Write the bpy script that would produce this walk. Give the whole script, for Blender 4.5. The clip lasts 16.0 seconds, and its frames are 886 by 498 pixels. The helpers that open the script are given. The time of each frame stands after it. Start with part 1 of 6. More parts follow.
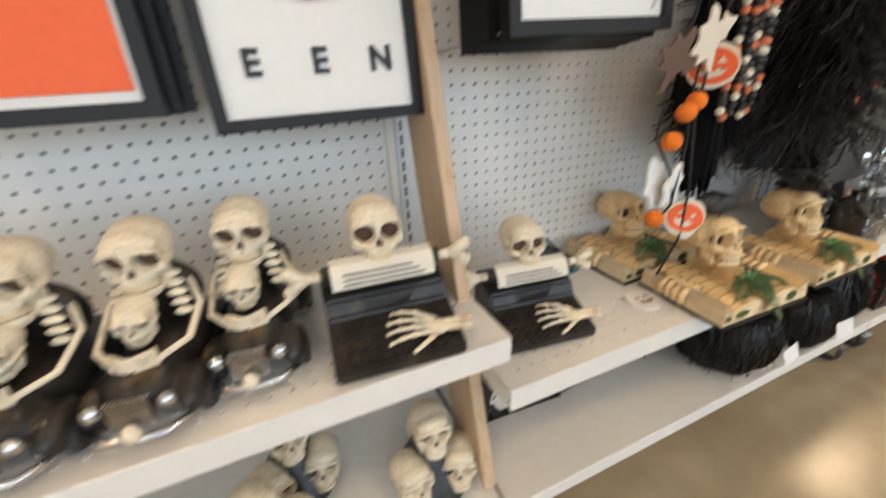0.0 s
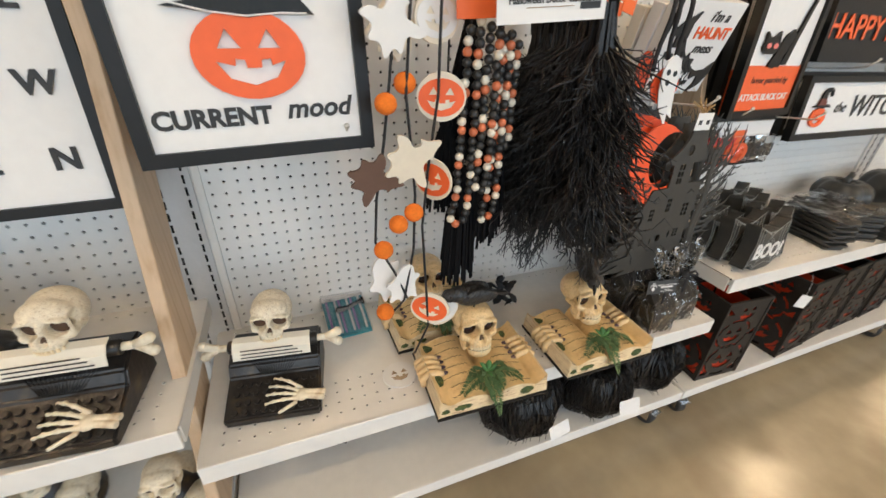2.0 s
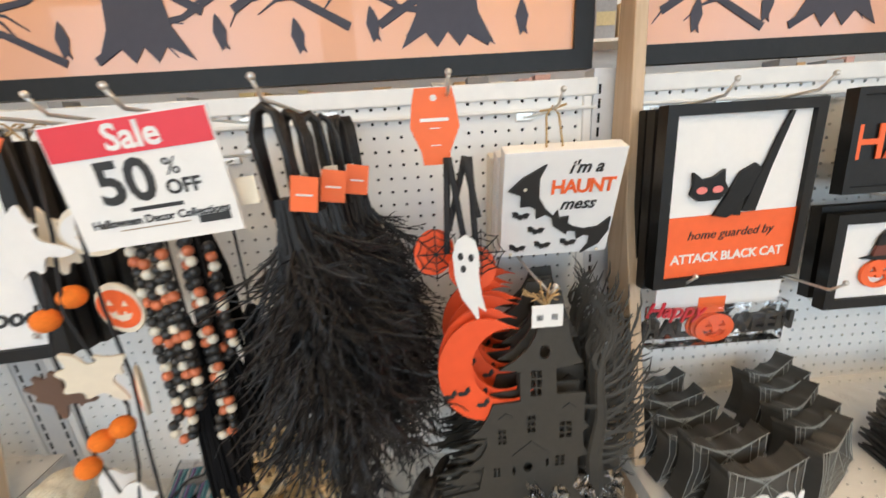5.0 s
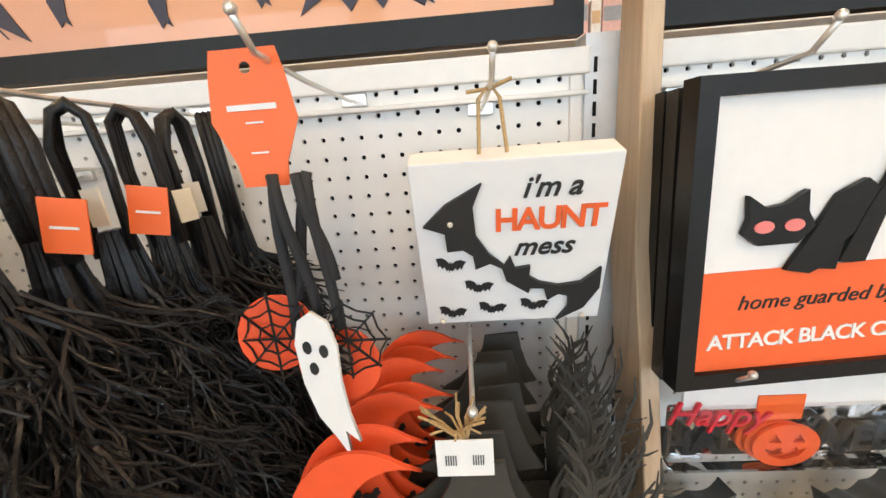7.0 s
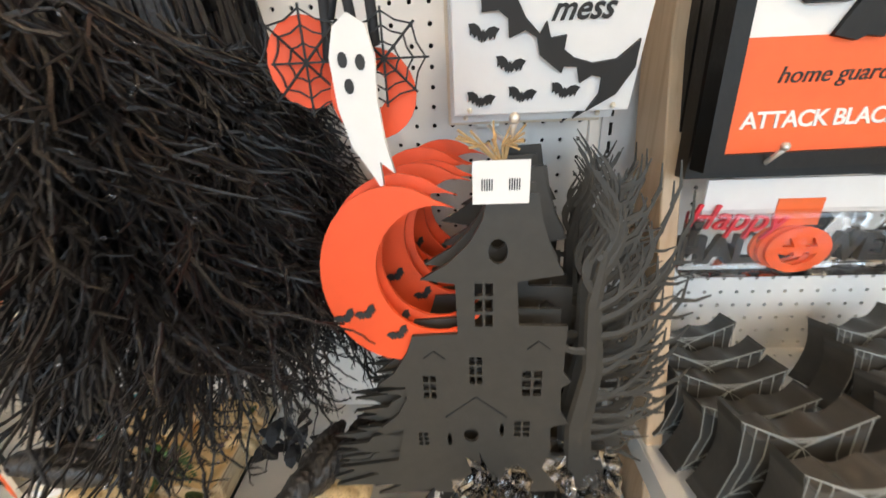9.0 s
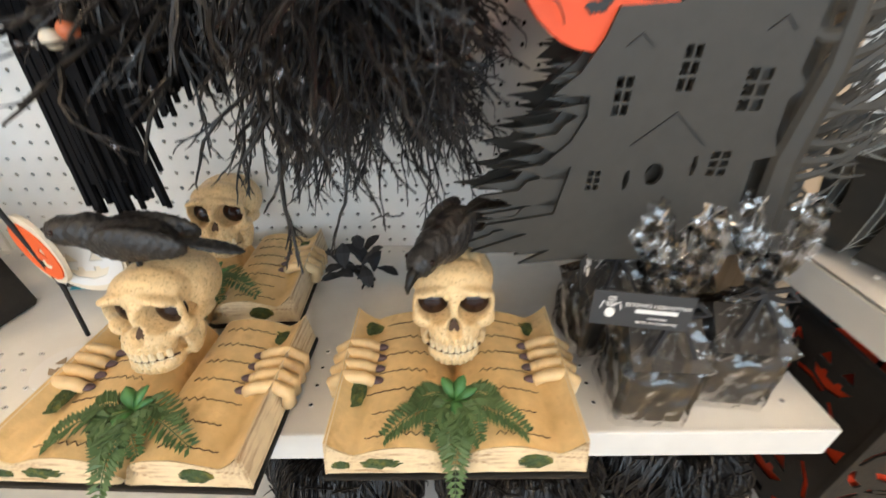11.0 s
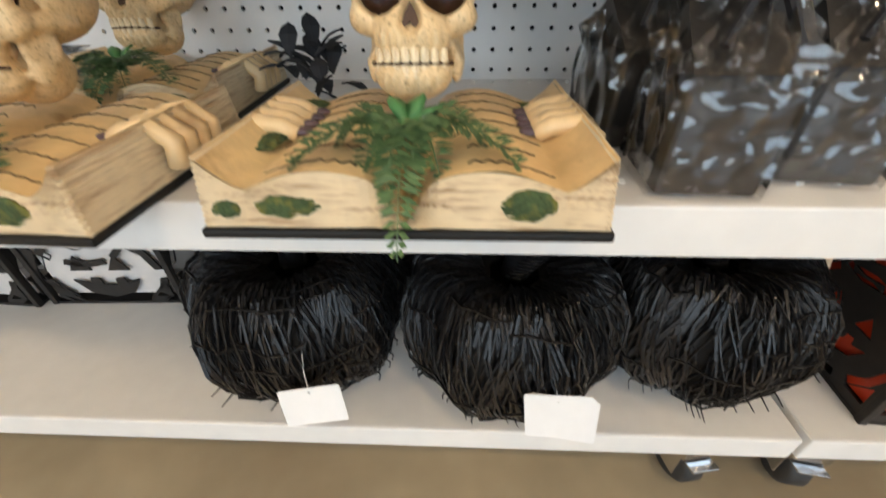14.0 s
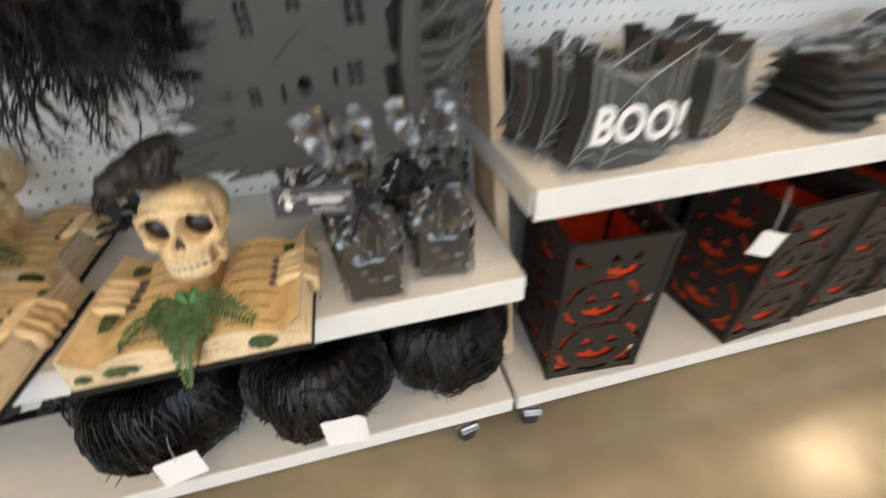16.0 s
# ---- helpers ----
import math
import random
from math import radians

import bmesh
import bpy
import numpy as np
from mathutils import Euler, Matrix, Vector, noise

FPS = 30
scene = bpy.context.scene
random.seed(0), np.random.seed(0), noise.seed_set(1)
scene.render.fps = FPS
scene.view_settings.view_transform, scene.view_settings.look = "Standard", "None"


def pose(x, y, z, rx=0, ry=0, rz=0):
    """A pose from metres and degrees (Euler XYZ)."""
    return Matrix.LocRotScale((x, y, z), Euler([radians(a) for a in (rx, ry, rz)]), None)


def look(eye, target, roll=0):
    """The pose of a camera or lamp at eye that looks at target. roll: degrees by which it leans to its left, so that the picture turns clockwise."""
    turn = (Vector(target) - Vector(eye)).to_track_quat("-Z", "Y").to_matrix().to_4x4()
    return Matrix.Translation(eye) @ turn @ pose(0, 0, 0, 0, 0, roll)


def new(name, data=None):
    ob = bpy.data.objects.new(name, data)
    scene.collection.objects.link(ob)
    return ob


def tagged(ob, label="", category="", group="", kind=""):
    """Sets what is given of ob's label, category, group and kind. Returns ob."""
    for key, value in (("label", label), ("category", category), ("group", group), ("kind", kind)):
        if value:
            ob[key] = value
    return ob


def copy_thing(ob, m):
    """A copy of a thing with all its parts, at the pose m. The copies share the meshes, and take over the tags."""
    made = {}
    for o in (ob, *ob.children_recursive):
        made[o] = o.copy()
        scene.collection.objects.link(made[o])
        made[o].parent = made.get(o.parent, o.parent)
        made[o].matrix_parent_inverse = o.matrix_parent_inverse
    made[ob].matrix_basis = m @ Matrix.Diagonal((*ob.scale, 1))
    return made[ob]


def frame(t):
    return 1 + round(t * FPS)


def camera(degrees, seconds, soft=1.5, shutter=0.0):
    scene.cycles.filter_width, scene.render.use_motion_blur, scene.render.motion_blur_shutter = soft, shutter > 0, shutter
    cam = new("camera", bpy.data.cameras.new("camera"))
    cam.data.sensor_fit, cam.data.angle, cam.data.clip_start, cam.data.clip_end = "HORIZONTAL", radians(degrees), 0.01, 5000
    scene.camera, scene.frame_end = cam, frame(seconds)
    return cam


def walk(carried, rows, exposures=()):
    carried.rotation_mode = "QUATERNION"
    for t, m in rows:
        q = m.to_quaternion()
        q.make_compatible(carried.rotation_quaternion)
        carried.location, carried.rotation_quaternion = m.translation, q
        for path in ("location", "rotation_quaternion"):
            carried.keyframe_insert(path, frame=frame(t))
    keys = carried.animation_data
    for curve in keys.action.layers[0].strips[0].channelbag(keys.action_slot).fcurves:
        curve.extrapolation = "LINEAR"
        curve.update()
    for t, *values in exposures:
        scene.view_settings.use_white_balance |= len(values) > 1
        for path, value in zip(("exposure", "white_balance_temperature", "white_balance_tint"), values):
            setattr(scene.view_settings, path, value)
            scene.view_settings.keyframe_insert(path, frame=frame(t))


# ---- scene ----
cam = camera(96.8, 16.0, shutter=0.5)
PATH = [
    (0, (-0.295, -0.739, 0.843), (0.411, 0.935, 0.007), -3.0),
    (0.3, (-0.212, -0.722, 0.916), (0.582, 0.936, 0.126), -0.9),
    (0.5, (-0.179, -0.716, 0.96), (0.66, 0.919, 0.171), 0.2),
    (1, (-0.054, -0.701, 1.004), (0.909, 0.868, 0.224), 3.6),
    (1.5, (0.072, -0.761, 1.025), (0.971, 0.832, 0.217), 4.9),
    (2, (0.184, -0.862, 1.046), (0.842, 0.754, 0.069), 2.4),
    (2.5, (0.268, -0.891, 1.084), (0.772, 0.77, 0.093), -2.0),
    (3, (0.372, -0.903, 1.131), (0.905, 0.82, 0.266), -3.3),
    (3.5, (0.489, -0.862, 1.156), (0.932, 0.916, 0.355), -2.9),
    (4, (0.585, -0.821, 1.166), (0.94, 0.993, 0.402), -2.8),
    (4.5, (0.7, -0.795, 1.172), (0.893, 1.066, 0.465), -4.1),
    (5, (0.825, -0.766, 1.164), (0.896, 1.136, 0.551), -3.5),
    (5.2, (0.851, -0.734, 1.159), (0.983, 1.177, 0.585), -3.0),
    (7.3, (1.001, -0.522, 1.129), (0.864, 1.392, 0.567), -4.4),
    (7.5, (1.003, -0.522, 1.119), (0.867, 1.391, 0.552), -4.3),
    (8, (1.001, -0.519, 1.081), (0.85, 1.364, 0.423), -3.9),
    (8.5, (0.969, -0.537, 1.014), (0.84, 1.323, 0.292), -2.9),
    (9, (0.952, -0.581, 0.975), (0.849, 1.25, 0.178), -2.6),
    (9.5, (0.919, -0.631, 0.978), (0.867, 1.166, 0.101), -1.9),
    (10, (0.883, -0.662, 0.94), (0.879, 1.1, -0.006), -1.4),
    (10.2, (0.856, -0.65, 0.9), (0.918, 1.093, -0.081), 0.1),
    (12.3, (0.744, -0.565, 0.646), (0.614, 1.099, -0.456), -2.0),
    (12.5, (0.742, -0.566, 0.639), (0.622, 1.113, -0.442), -1.6),
    (13, (0.747, -0.561, 0.636), (0.626, 1.105, -0.464), -1.8),
    (13.5, (0.782, -0.57, 0.586), (0.682, 1.075, -0.547), -1.3),
    (14, (0.821, -0.595, 0.524), (0.746, 1.026, -0.645), -0.8),
    (14.5, (0.847, -0.618, 0.494), (0.774, 0.986, -0.699), -1.3),
    (15, (0.873, -0.626, 0.491), (0.852, 0.978, -0.704), -2.1),
    (15.5, (0.922, -0.657, 0.537), (1.022, 0.946, -0.655), -3.3),
    (16, (0.997, -0.721, 0.737), (1.321, 0.849, -0.459), -3.2),
]
walk(cam, [(t, look(eye, target, roll)) for t, eye, target, roll in PATH],
     exposures=[(0, -0.62), (3.5, -0.58), (5.2, -0.45), (8.0, -0.28), (10.2, -0.15), (12.5, -0.38), (16, -0.40)])

# ---- light ----
world = bpy.data.worlds.new("world")
scene.world = world
world.use_nodes = True
wn = world.node_tree.nodes
sky = wn.new("ShaderNodeTexSky")
sky.sky_type, sky.sun_disc, sky.sun_elevation, sky.sun_rotation = "NISHITA", False, radians(35), radians(200)
world.node_tree.links.new(sky.outputs[0], wn["Background"].inputs[0])
wn["Background"].inputs[1].default_value = 0.12


# ---- materials ----
def material(name, base, rough=0.6, metal=0.0, vary=0.12, grain=60.0, blotch=4.0, bump=0.15, bump_scale=120.0, spec=0.5, coat=0.0, emit=None, strength=0.0, random_value=0.0, translucent=0.0):
    """A surface with variation at two scales, bump and, if asked, a random tone per object."""
    m = bpy.data.materials.new(name)
    m.use_nodes = True
    n, l = m.node_tree.nodes, m.node_tree.links
    b = n["Principled BSDF"]
    b.inputs["Roughness"].default_value, b.inputs["Metallic"].default_value = rough, metal
    b.inputs["Specular IOR Level"].default_value, b.inputs["Coat Weight"].default_value = spec, coat
    co = n.new("ShaderNodeTexCoord")
    fine, large = n.new("ShaderNodeTexNoise"), n.new("ShaderNodeTexNoise")
    fine.inputs["Scale"].default_value, large.inputs["Scale"].default_value = grain, blotch
    fine.inputs["Detail"].default_value = large.inputs["Detail"].default_value = 3
    for t in (fine, large):
        l.new(co.outputs["Object"], t.inputs["Vector"])
    mix = n.new("ShaderNodeMath")
    mix.operation = "ADD"
    l.new(fine.outputs[0], mix.inputs[0])
    l.new(large.outputs[0], mix.inputs[1])
    ramp = n.new("ShaderNodeMapRange")
    ramp.inputs[1].default_value, ramp.inputs[2].default_value = 0.6, 1.4
    ramp.inputs[3].default_value, ramp.inputs[4].default_value = 1 - vary, 1 + vary
    l.new(mix.outputs[0], ramp.inputs[0])
    tone = ramp.outputs[0]
    if random_value:
        info, rnd, mul = n.new("ShaderNodeObjectInfo"), n.new("ShaderNodeMapRange"), n.new("ShaderNodeMath")
        rnd.inputs[3].default_value, rnd.inputs[4].default_value = 1 - random_value, 1 + random_value
        mul.operation = "MULTIPLY"
        l.new(info.outputs["Random"], rnd.inputs[0])
        l.new(tone, mul.inputs[0])
        l.new(rnd.outputs[0], mul.inputs[1])
        tone = mul.outputs[0]
    scale = n.new("ShaderNodeVectorMath")
    scale.operation = "SCALE"
    scale.inputs[0].default_value = base
    l.new(tone, scale.inputs["Scale"])
    l.new(scale.outputs[0], b.inputs["Base Color"])
    if bump:
        relief, bm = n.new("ShaderNodeTexNoise"), n.new("ShaderNodeBump")
        relief.inputs["Scale"].default_value, relief.inputs["Detail"].default_value = bump_scale, 4
        bm.inputs["Strength"].default_value, bm.inputs["Distance"].default_value = bump, 0.002
        l.new(co.outputs["Object"], relief.inputs["Vector"])
        l.new(relief.outputs[0], bm.inputs["Height"])
        l.new(bm.outputs[0], b.inputs["Normal"])
    if emit:
        b.inputs["Emission Color"].default_value, b.inputs["Emission Strength"].default_value = (*emit, 1), strength
    return m


def blended(m, colour, scale=8.0, low=0.5, high=0.65, detail=6.0, stretch=(1, 1, 1), pointy=0.0):
    """Lays stains, moss, grain or dirt of another colour over a material, by noise; pointy: gathers it in the creases of the mesh."""
    n, l = m.node_tree.nodes, m.node_tree.links
    b = n["Principled BSDF"]
    old = b.inputs["Base Color"].links[0].from_socket
    co, mp, t, r, mix = n.new("ShaderNodeTexCoord"), n.new("ShaderNodeMapping"), n.new("ShaderNodeTexNoise"), n.new("ShaderNodeMapRange"), n.new("ShaderNodeMix")
    mp.inputs["Scale"].default_value = stretch
    t.inputs["Scale"].default_value, t.inputs["Detail"].default_value = scale, detail
    r.inputs[1].default_value, r.inputs[2].default_value = low, high
    mix.data_type = "RGBA"
    l.new(co.outputs["Object"], mp.inputs[0])
    l.new(mp.outputs[0], t.inputs["Vector"])
    l.new(t.outputs[0], r.inputs[0])
    l.new(r.outputs[0], mix.inputs["Factor"])
    l.new(old, mix.inputs["A"])
    mix.inputs["B"].default_value = (*colour, 1)
    l.new(mix.outputs["Result"], b.inputs["Base Color"])
    return m


M_PEG = material("white_pegboard", (0.78, 0.77, 0.74), 0.42, vary=0.04, grain=30, blotch=2, bump=0.08, bump_scale=300)
M_SHELF = material("white_shelf_paint", (0.78, 0.76, 0.72), 0.38, vary=0.05, grain=40, blotch=3, bump=0.06, bump_scale=250)
# near-black that stands for the shade in holes, slots and between vines
M_GAP_SHADE = material("gap_shade_black", (0.016, 0.015, 0.014), 0.9, bump=0, spec=0.1)
M_WOOD = blended(material("maple_wood", (0.60, 0.44, 0.29), 0.5, vary=0.08, grain=25, blotch=2, bump=0.1), (0.47, 0.32, 0.19), 14, 0.45, 0.75, 5, (6, 6, 0.35))
M_UPRIGHT = material("grey_metal_upright", (0.62, 0.62, 0.62), 0.4, 0.2, vary=0.05)
M_FLOOR = blended(material("polished_concrete", (0.35, 0.295, 0.205), 0.2, vary=0.25, grain=9, blotch=1.6, bump=0.05, bump_scale=60, spec=0.6), (0.25, 0.195, 0.13), 2.2, 0.52, 0.72, 8)
M_WALL = material("store_wall_paint", (0.62, 0.58, 0.52), 0.8, vary=0.05)
M_CEIL = material("ceiling_paint", (0.6, 0.58, 0.55), 0.85, vary=0.05)
M_STEEL = material("chrome_steel", (0.62, 0.62, 0.63), 0.22, 1.0, vary=0.05)
M_WIRE = material("zinc_wire", (0.72, 0.70, 0.66), 0.3, 0.7, vary=0.05)
M_RUBBER = material("black_rubber", (0.03, 0.03, 0.03), 0.55, vary=0.2)
M_BLACK = material("black_painted_wood", (0.010, 0.0095, 0.009), 0.42, vary=0.3, grain=50, bump=0.2, spec=0.28)
M_WHITE = material("white_card", (0.80, 0.79, 0.77), 0.6, vary=0.03, bump=0.04)
M_ORANGE = material("orange_print", (0.85, 0.13, 0.03), 0.55, vary=0.06, bump=0.04)
M_INK = material("black_ink", (0.02, 0.02, 0.02), 0.55, vary=0.1, bump=0)
M_RED = material("red_print", (0.72, 0.03, 0.05), 0.45, vary=0.04, bump=0)


# ---- shaping helpers ----
def part(name, bm, mat, parent=None, label="", at=None, smooth=False):
    """Links a bmesh (or a ready mesh) as one object, under a thing or a part."""
    if isinstance(bm, bmesh.types.BMesh):
        me = bpy.data.meshes.new(name)
        bm.normal_update()
        bm.to_mesh(me)
        bm.free()
    else:
        me = bm
    if mat and not me.materials:
        me.materials.append(mat)
    if smooth:
        me.polygons.foreach_set("use_smooth", [True] * len(me.polygons))
    ob = new(name, me)
    if parent:
        ob.parent = parent
    if at is not None:
        ob.matrix_basis = at
    if label:
        tagged(ob, label)
    return ob


def thing(name, m, label, category, group="", kind=""):
    """An empty at the base of a thing, that carries its parts."""
    ob = new(name)
    ob.empty_display_size = 0.05
    ob.matrix_basis = m
    return tagged(ob, label, category, group, kind)


def add_box(bm, x0, x1, y0, y1, z0, z1, bevel=0.0):
    r = bmesh.ops.create_cube(bm, size=1)
    bmesh.ops.transform(bm, matrix=Matrix.LocRotScale(((x0 + x1) / 2, (y0 + y1) / 2, (z0 + z1) / 2), None, (x1 - x0, y1 - y0, z1 - z0)), verts=r["verts"])
    if bevel:
        bmesh.ops.bevel(bm, geom=list({e for v in r["verts"] for e in v.link_edges}), offset=bevel, segments=2, affect="EDGES", profile=0.6)
    return bm


def box(x0, x1, y0, y1, z0, z1, bevel=0.0):
    return add_box(bmesh.new(), x0, x1, y0, y1, z0, z1, bevel)


def add_tube(bm, pts, radius, sides=6, taper=None):
    """A bent rod along points; taper: the radius at its end."""
    pts = [Vector(p) for p in pts]
    rings = []
    for i, p in enumerate(pts):
        d = (pts[min(i + 1, len(pts) - 1)] - pts[max(i - 1, 0)]).normalized()
        a = d.orthogonal().normalized() if i == 0 else (rings_a - d * rings_a.dot(d)).normalized()
        rings_a = a
        b = d.cross(a)
        r = radius if taper is None else radius + (taper - radius) * i / (len(pts) - 1)
        rings.append([bm.verts.new(p + (a * math.cos(k * math.tau / sides) + b * math.sin(k * math.tau / sides)) * r) for k in range(sides)])
    for q, w in zip(rings, rings[1:]):
        for k in range(sides):
            bm.faces.new((q[k], q[(k + 1) % sides], w[(k + 1) % sides], w[k]))
    bm.faces.new(rings[0][::-1])
    bm.faces.new(rings[-1])
    return bm


def tube(pts, radius, sides=6, taper=None):
    return add_tube(bmesh.new(), pts, radius, sides, taper)


def add_ball(bm, c, r, u=14, v=9, scale=(1, 1, 1), turn=None):
    q = bmesh.ops.create_uvsphere(bm, u_segments=u, v_segments=v, radius=r)
    m = Matrix.Translation(c) @ (turn or Matrix()) @ Matrix.Diagonal((*scale, 1))
    bmesh.ops.transform(bm, matrix=m, verts=q["verts"])
    return q["verts"]


def ball(c, r, u=14, v=9, scale=(1, 1, 1)):
    bm = bmesh.new()
    add_ball(bm, c, r, u, v, scale)
    return bm


def lathe(profile, sides=20, axis="z"):
    """Turns (radius, height) points round the z axis."""
    bm = bmesh.new()
    rings = [[bm.verts.new((r * math.cos(k * math.tau / sides), r * math.sin(k * math.tau / sides), z)) for k in range(sides)] for r, z in profile]
    for q, w in zip(rings, rings[1:]):
        for k in range(sides):
            bm.faces.new((q[k], q[(k + 1) % sides], w[(k + 1) % sides], w[k]))
    bm.faces.new(rings[0][::-1])
    bm.faces.new(rings[-1])
    return bm


def plate(loops, depth, holes=()):
    """A flat piece in the xz plane, cut to an outline (with holes), facing -y, of a given thickness."""
    cu = bpy.data.curves.new("plate", "CURVE")
    cu.dimensions, cu.fill_mode, cu.extrude = "2D", "BOTH", depth / 2
    for pts in list(loops) + list(holes):
        sp = cu.splines.new("POLY")
        sp.points.add(len(pts) - 1)
        for p, (x, z) in zip(sp.points, pts):
            p.co = (x, z, 0, 1)
        sp.use_cyclic_u = True
    ob = bpy.data.objects.new("plate", cu)
    me = bpy.data.meshes.new_from_object(ob)
    bpy.data.objects.remove(ob)
    bpy.data.curves.remove(cu)
    me.transform(Matrix.Rotation(radians(90), 4, "X"))
    return me


def words(text, size, depth=0.0006, shear=0.0, bold=0.0, space=1.0, align="CENTER"):
    """Lettering in the built-in font, in the xz plane, facing -y."""
    cu = bpy.data.curves.new("words", "FONT")
    cu.body, cu.size, cu.extrude, cu.shear, cu.offset, cu.space_character = text, size, depth, shear, bold, space
    cu.align_x, cu.align_y = align, "CENTER"
    cu.resolution_u = 3
    ob = bpy.data.objects.new("words", cu)
    me = bpy.data.meshes.new_from_object(ob)
    bpy.data.objects.remove(ob)
    bpy.data.curves.remove(cu)
    me.transform(Matrix.Rotation(radians(90), 4, "X"))
    return me


def rounded(pts, n=2):
    """Cuts the corners of an outline, to soften it."""
    for _ in range(n):
        pts = [q for (a, b), (c, d) in zip(pts, pts[1:] + pts[:1]) for q in ((a * 0.75 + c * 0.25, b * 0.75 + d * 0.25), (a * 0.25 + c * 0.75, b * 0.25 + d * 0.75))]
    return pts


def oval(cx, cz, rx, rz, n=24, a0=0.0, a1=math.tau):
    return [(cx + rx * math.cos(a0 + (a1 - a0) * i / n), cz + rz * math.sin(a0 + (a1 - a0) * i / n)) for i in range(n + (a1 - a0 < 6.2))]


PITCH = 0.0254


def perforated(nx, nz, x0, z0, margins, thick, radius=0.0032, keep=None, pitch=PITCH):
    """A sheet in the xz plane with rows of real round holes, with a plain margin (left, right, below, above) round them."""
    verts, faces, h = [], [], pitch / 2
    xs, zs = [x0 + i * pitch for i in range(nx)], [z0 + i * pitch for i in range(nz)]
    for cx in xs:
        for cz in zs:
            if keep and not keep(cx, cz):
                b = len(verts)
                verts += [(cx - h, 0, cz - h), (cx + h, 0, cz - h), (cx + h, 0, cz + h), (cx - h, 0, cz + h)]
                faces.append((b, b + 1, b + 2, b + 3))
                continue
            b = len(verts)
            ring = [(math.cos(k * math.tau / 8), math.sin(k * math.tau / 8)) for k in range(8)]
            outer = [(1, 0), (1, 1), (0, 1), (-1, 1), (-1, 0), (-1, -1), (0, -1), (1, -1)]
            verts += [(cx + u * h, 0, cz + w * h) for u, w in outer]
            verts += [(cx + u * radius, 0, cz + w * radius) for u, w in ring]
            verts += [(cx + u * radius, thick, cz + w * radius) for u, w in ring]
            for k in range(8):
                j = (k + 1) % 8
                faces.append((b + k, b + j, b + 8 + j, b + 8 + k))
                faces.append((b + 8 + k, b + 8 + j, b + 16 + j, b + 16 + k))
    l, r, d, u = margins
    a, c = xs[0] - h, xs[-1] + h
    e, g = zs[0] - h, zs[-1] + h
    for p, q, s, t in ((a - l, a, e - d, g + u), (c, c + r, e - d, g + u), (a, c, e - d, e), (a, c, g, g + u)):
        b = len(verts)
        verts += [(p, 0, s), (q, 0, s), (q, 0, t), (p, 0, t)]
        faces.append((b, b + 1, b + 2, b + 3))
    me = bpy.data.meshes.new("perforated")
    me.from_pydata(verts, [], faces)
    me.update()
    return me


# ---- the store's shell ----
floor = part("floor", box(-9, 11, -7, 6, -0.1, 0), M_FLOOR)
tagged(floor, "glossy polished brown concrete store floor", "floor", kind="structure")
for nm, b in (("wall_north", (-9, 11, 6, 6.15, 0, 4.6)), ("wall_west", (-9.15, -9, -7, 6, 0, 4.6)), ("wall_east", (11, 11.15, -7, 6, 0, 4.6))):
    tagged(part(nm, box(*b), M_WALL), "plain painted store wall", "wall", kind="structure")
bm = box(-9, 11, -7.2, -7, 0, 0.5)
add_box(bm, -9, 11, -7.2, -7, 3.4, 4.6)
for x in (-9, -4.2, 0.8, 5.8, 10.6):
    add_box(bm, x, x + 0.4, -7.2, -7, 0.5, 3.4)
tagged(part("wall_south", bm, M_WALL), "store front wall with large window openings", "wall", kind="structure")
tagged(part("ceiling", box(-9.15, 11.15, -7.2, 6.15, 4.6, 4.75), M_CEIL), "high painted store ceiling", "ceiling", kind="structure")
tagged(part("ground", box(-60, 60, -90, -7.2, -0.2, -0.1), M_WALL), "pale pavement outside the windows", "ground", kind="structure")

M_LAMP = material("lamp_diffuser", (0.9, 0.88, 0.82), 0.5, emit=(1.0, 0.74, 0.46), strength=101.0, bump=0)
for x in (-6.8, -2.6, 1.6, 5.8, 9.4):
    for y in (-5.3, -2.4, 0.5, 3.6):
        lamp = thing("high_bay_lamp", pose(x, y, 4.6), "round high-bay ceiling lamp with a warm glowing lens", "ceiling light", "high-bay lamps")
        part("housing", lathe([(0.06, -0.002), (0.10, -0.05), (0.24, -0.16), (0.27, -0.20), (0.25, -0.205)], 28), M_WHITE, lamp, smooth=True)
        part("lens", lathe([(0.235, -0.2155), (0.235, -0.208), (0.05, -0.207)], 28), M_LAMP, lamp)
# daylight through the window bays
for x in (-3.8, 1.2, 6.2):
    d = bpy.data.lights.new("window_daylight", "AREA")
    d.shape, d.size, d.size_y, d.energy, d.color = "RECTANGLE", 4.4, 2.8, 200, (0.64, 0.82, 1.0)
    o = new("window_daylight", d)
    o.matrix_basis = pose(x + 0.8, -6.98, 1.95, 90, 0, 0)


# ---- the gondola ----
BAYS = ((-1.256, 0.495), (-0.037, 0.393), (1.182, 0.520), (2.401, 0.520))
BAY = 1.219


def post_front(z, x):
    """How far forward the leaning wooden post's front edge stands at a height."""
    return (-0.065 if x > 0 else -0.105) - max(1.08 - z, -0.14) * 0.24


PEGBOARD = perforated(46, 42, -22.5 * PITCH, 0.151, (0.02, 0.02, 0.02, 0.004), 0.005)
bm = bmesh.new()
bm.from_mesh(PEGBOARD)
bmesh.ops.remove_doubles(bm, verts=bm.verts, dist=0.0001)
bm.to_mesh(PEGBOARD)
bm.free()


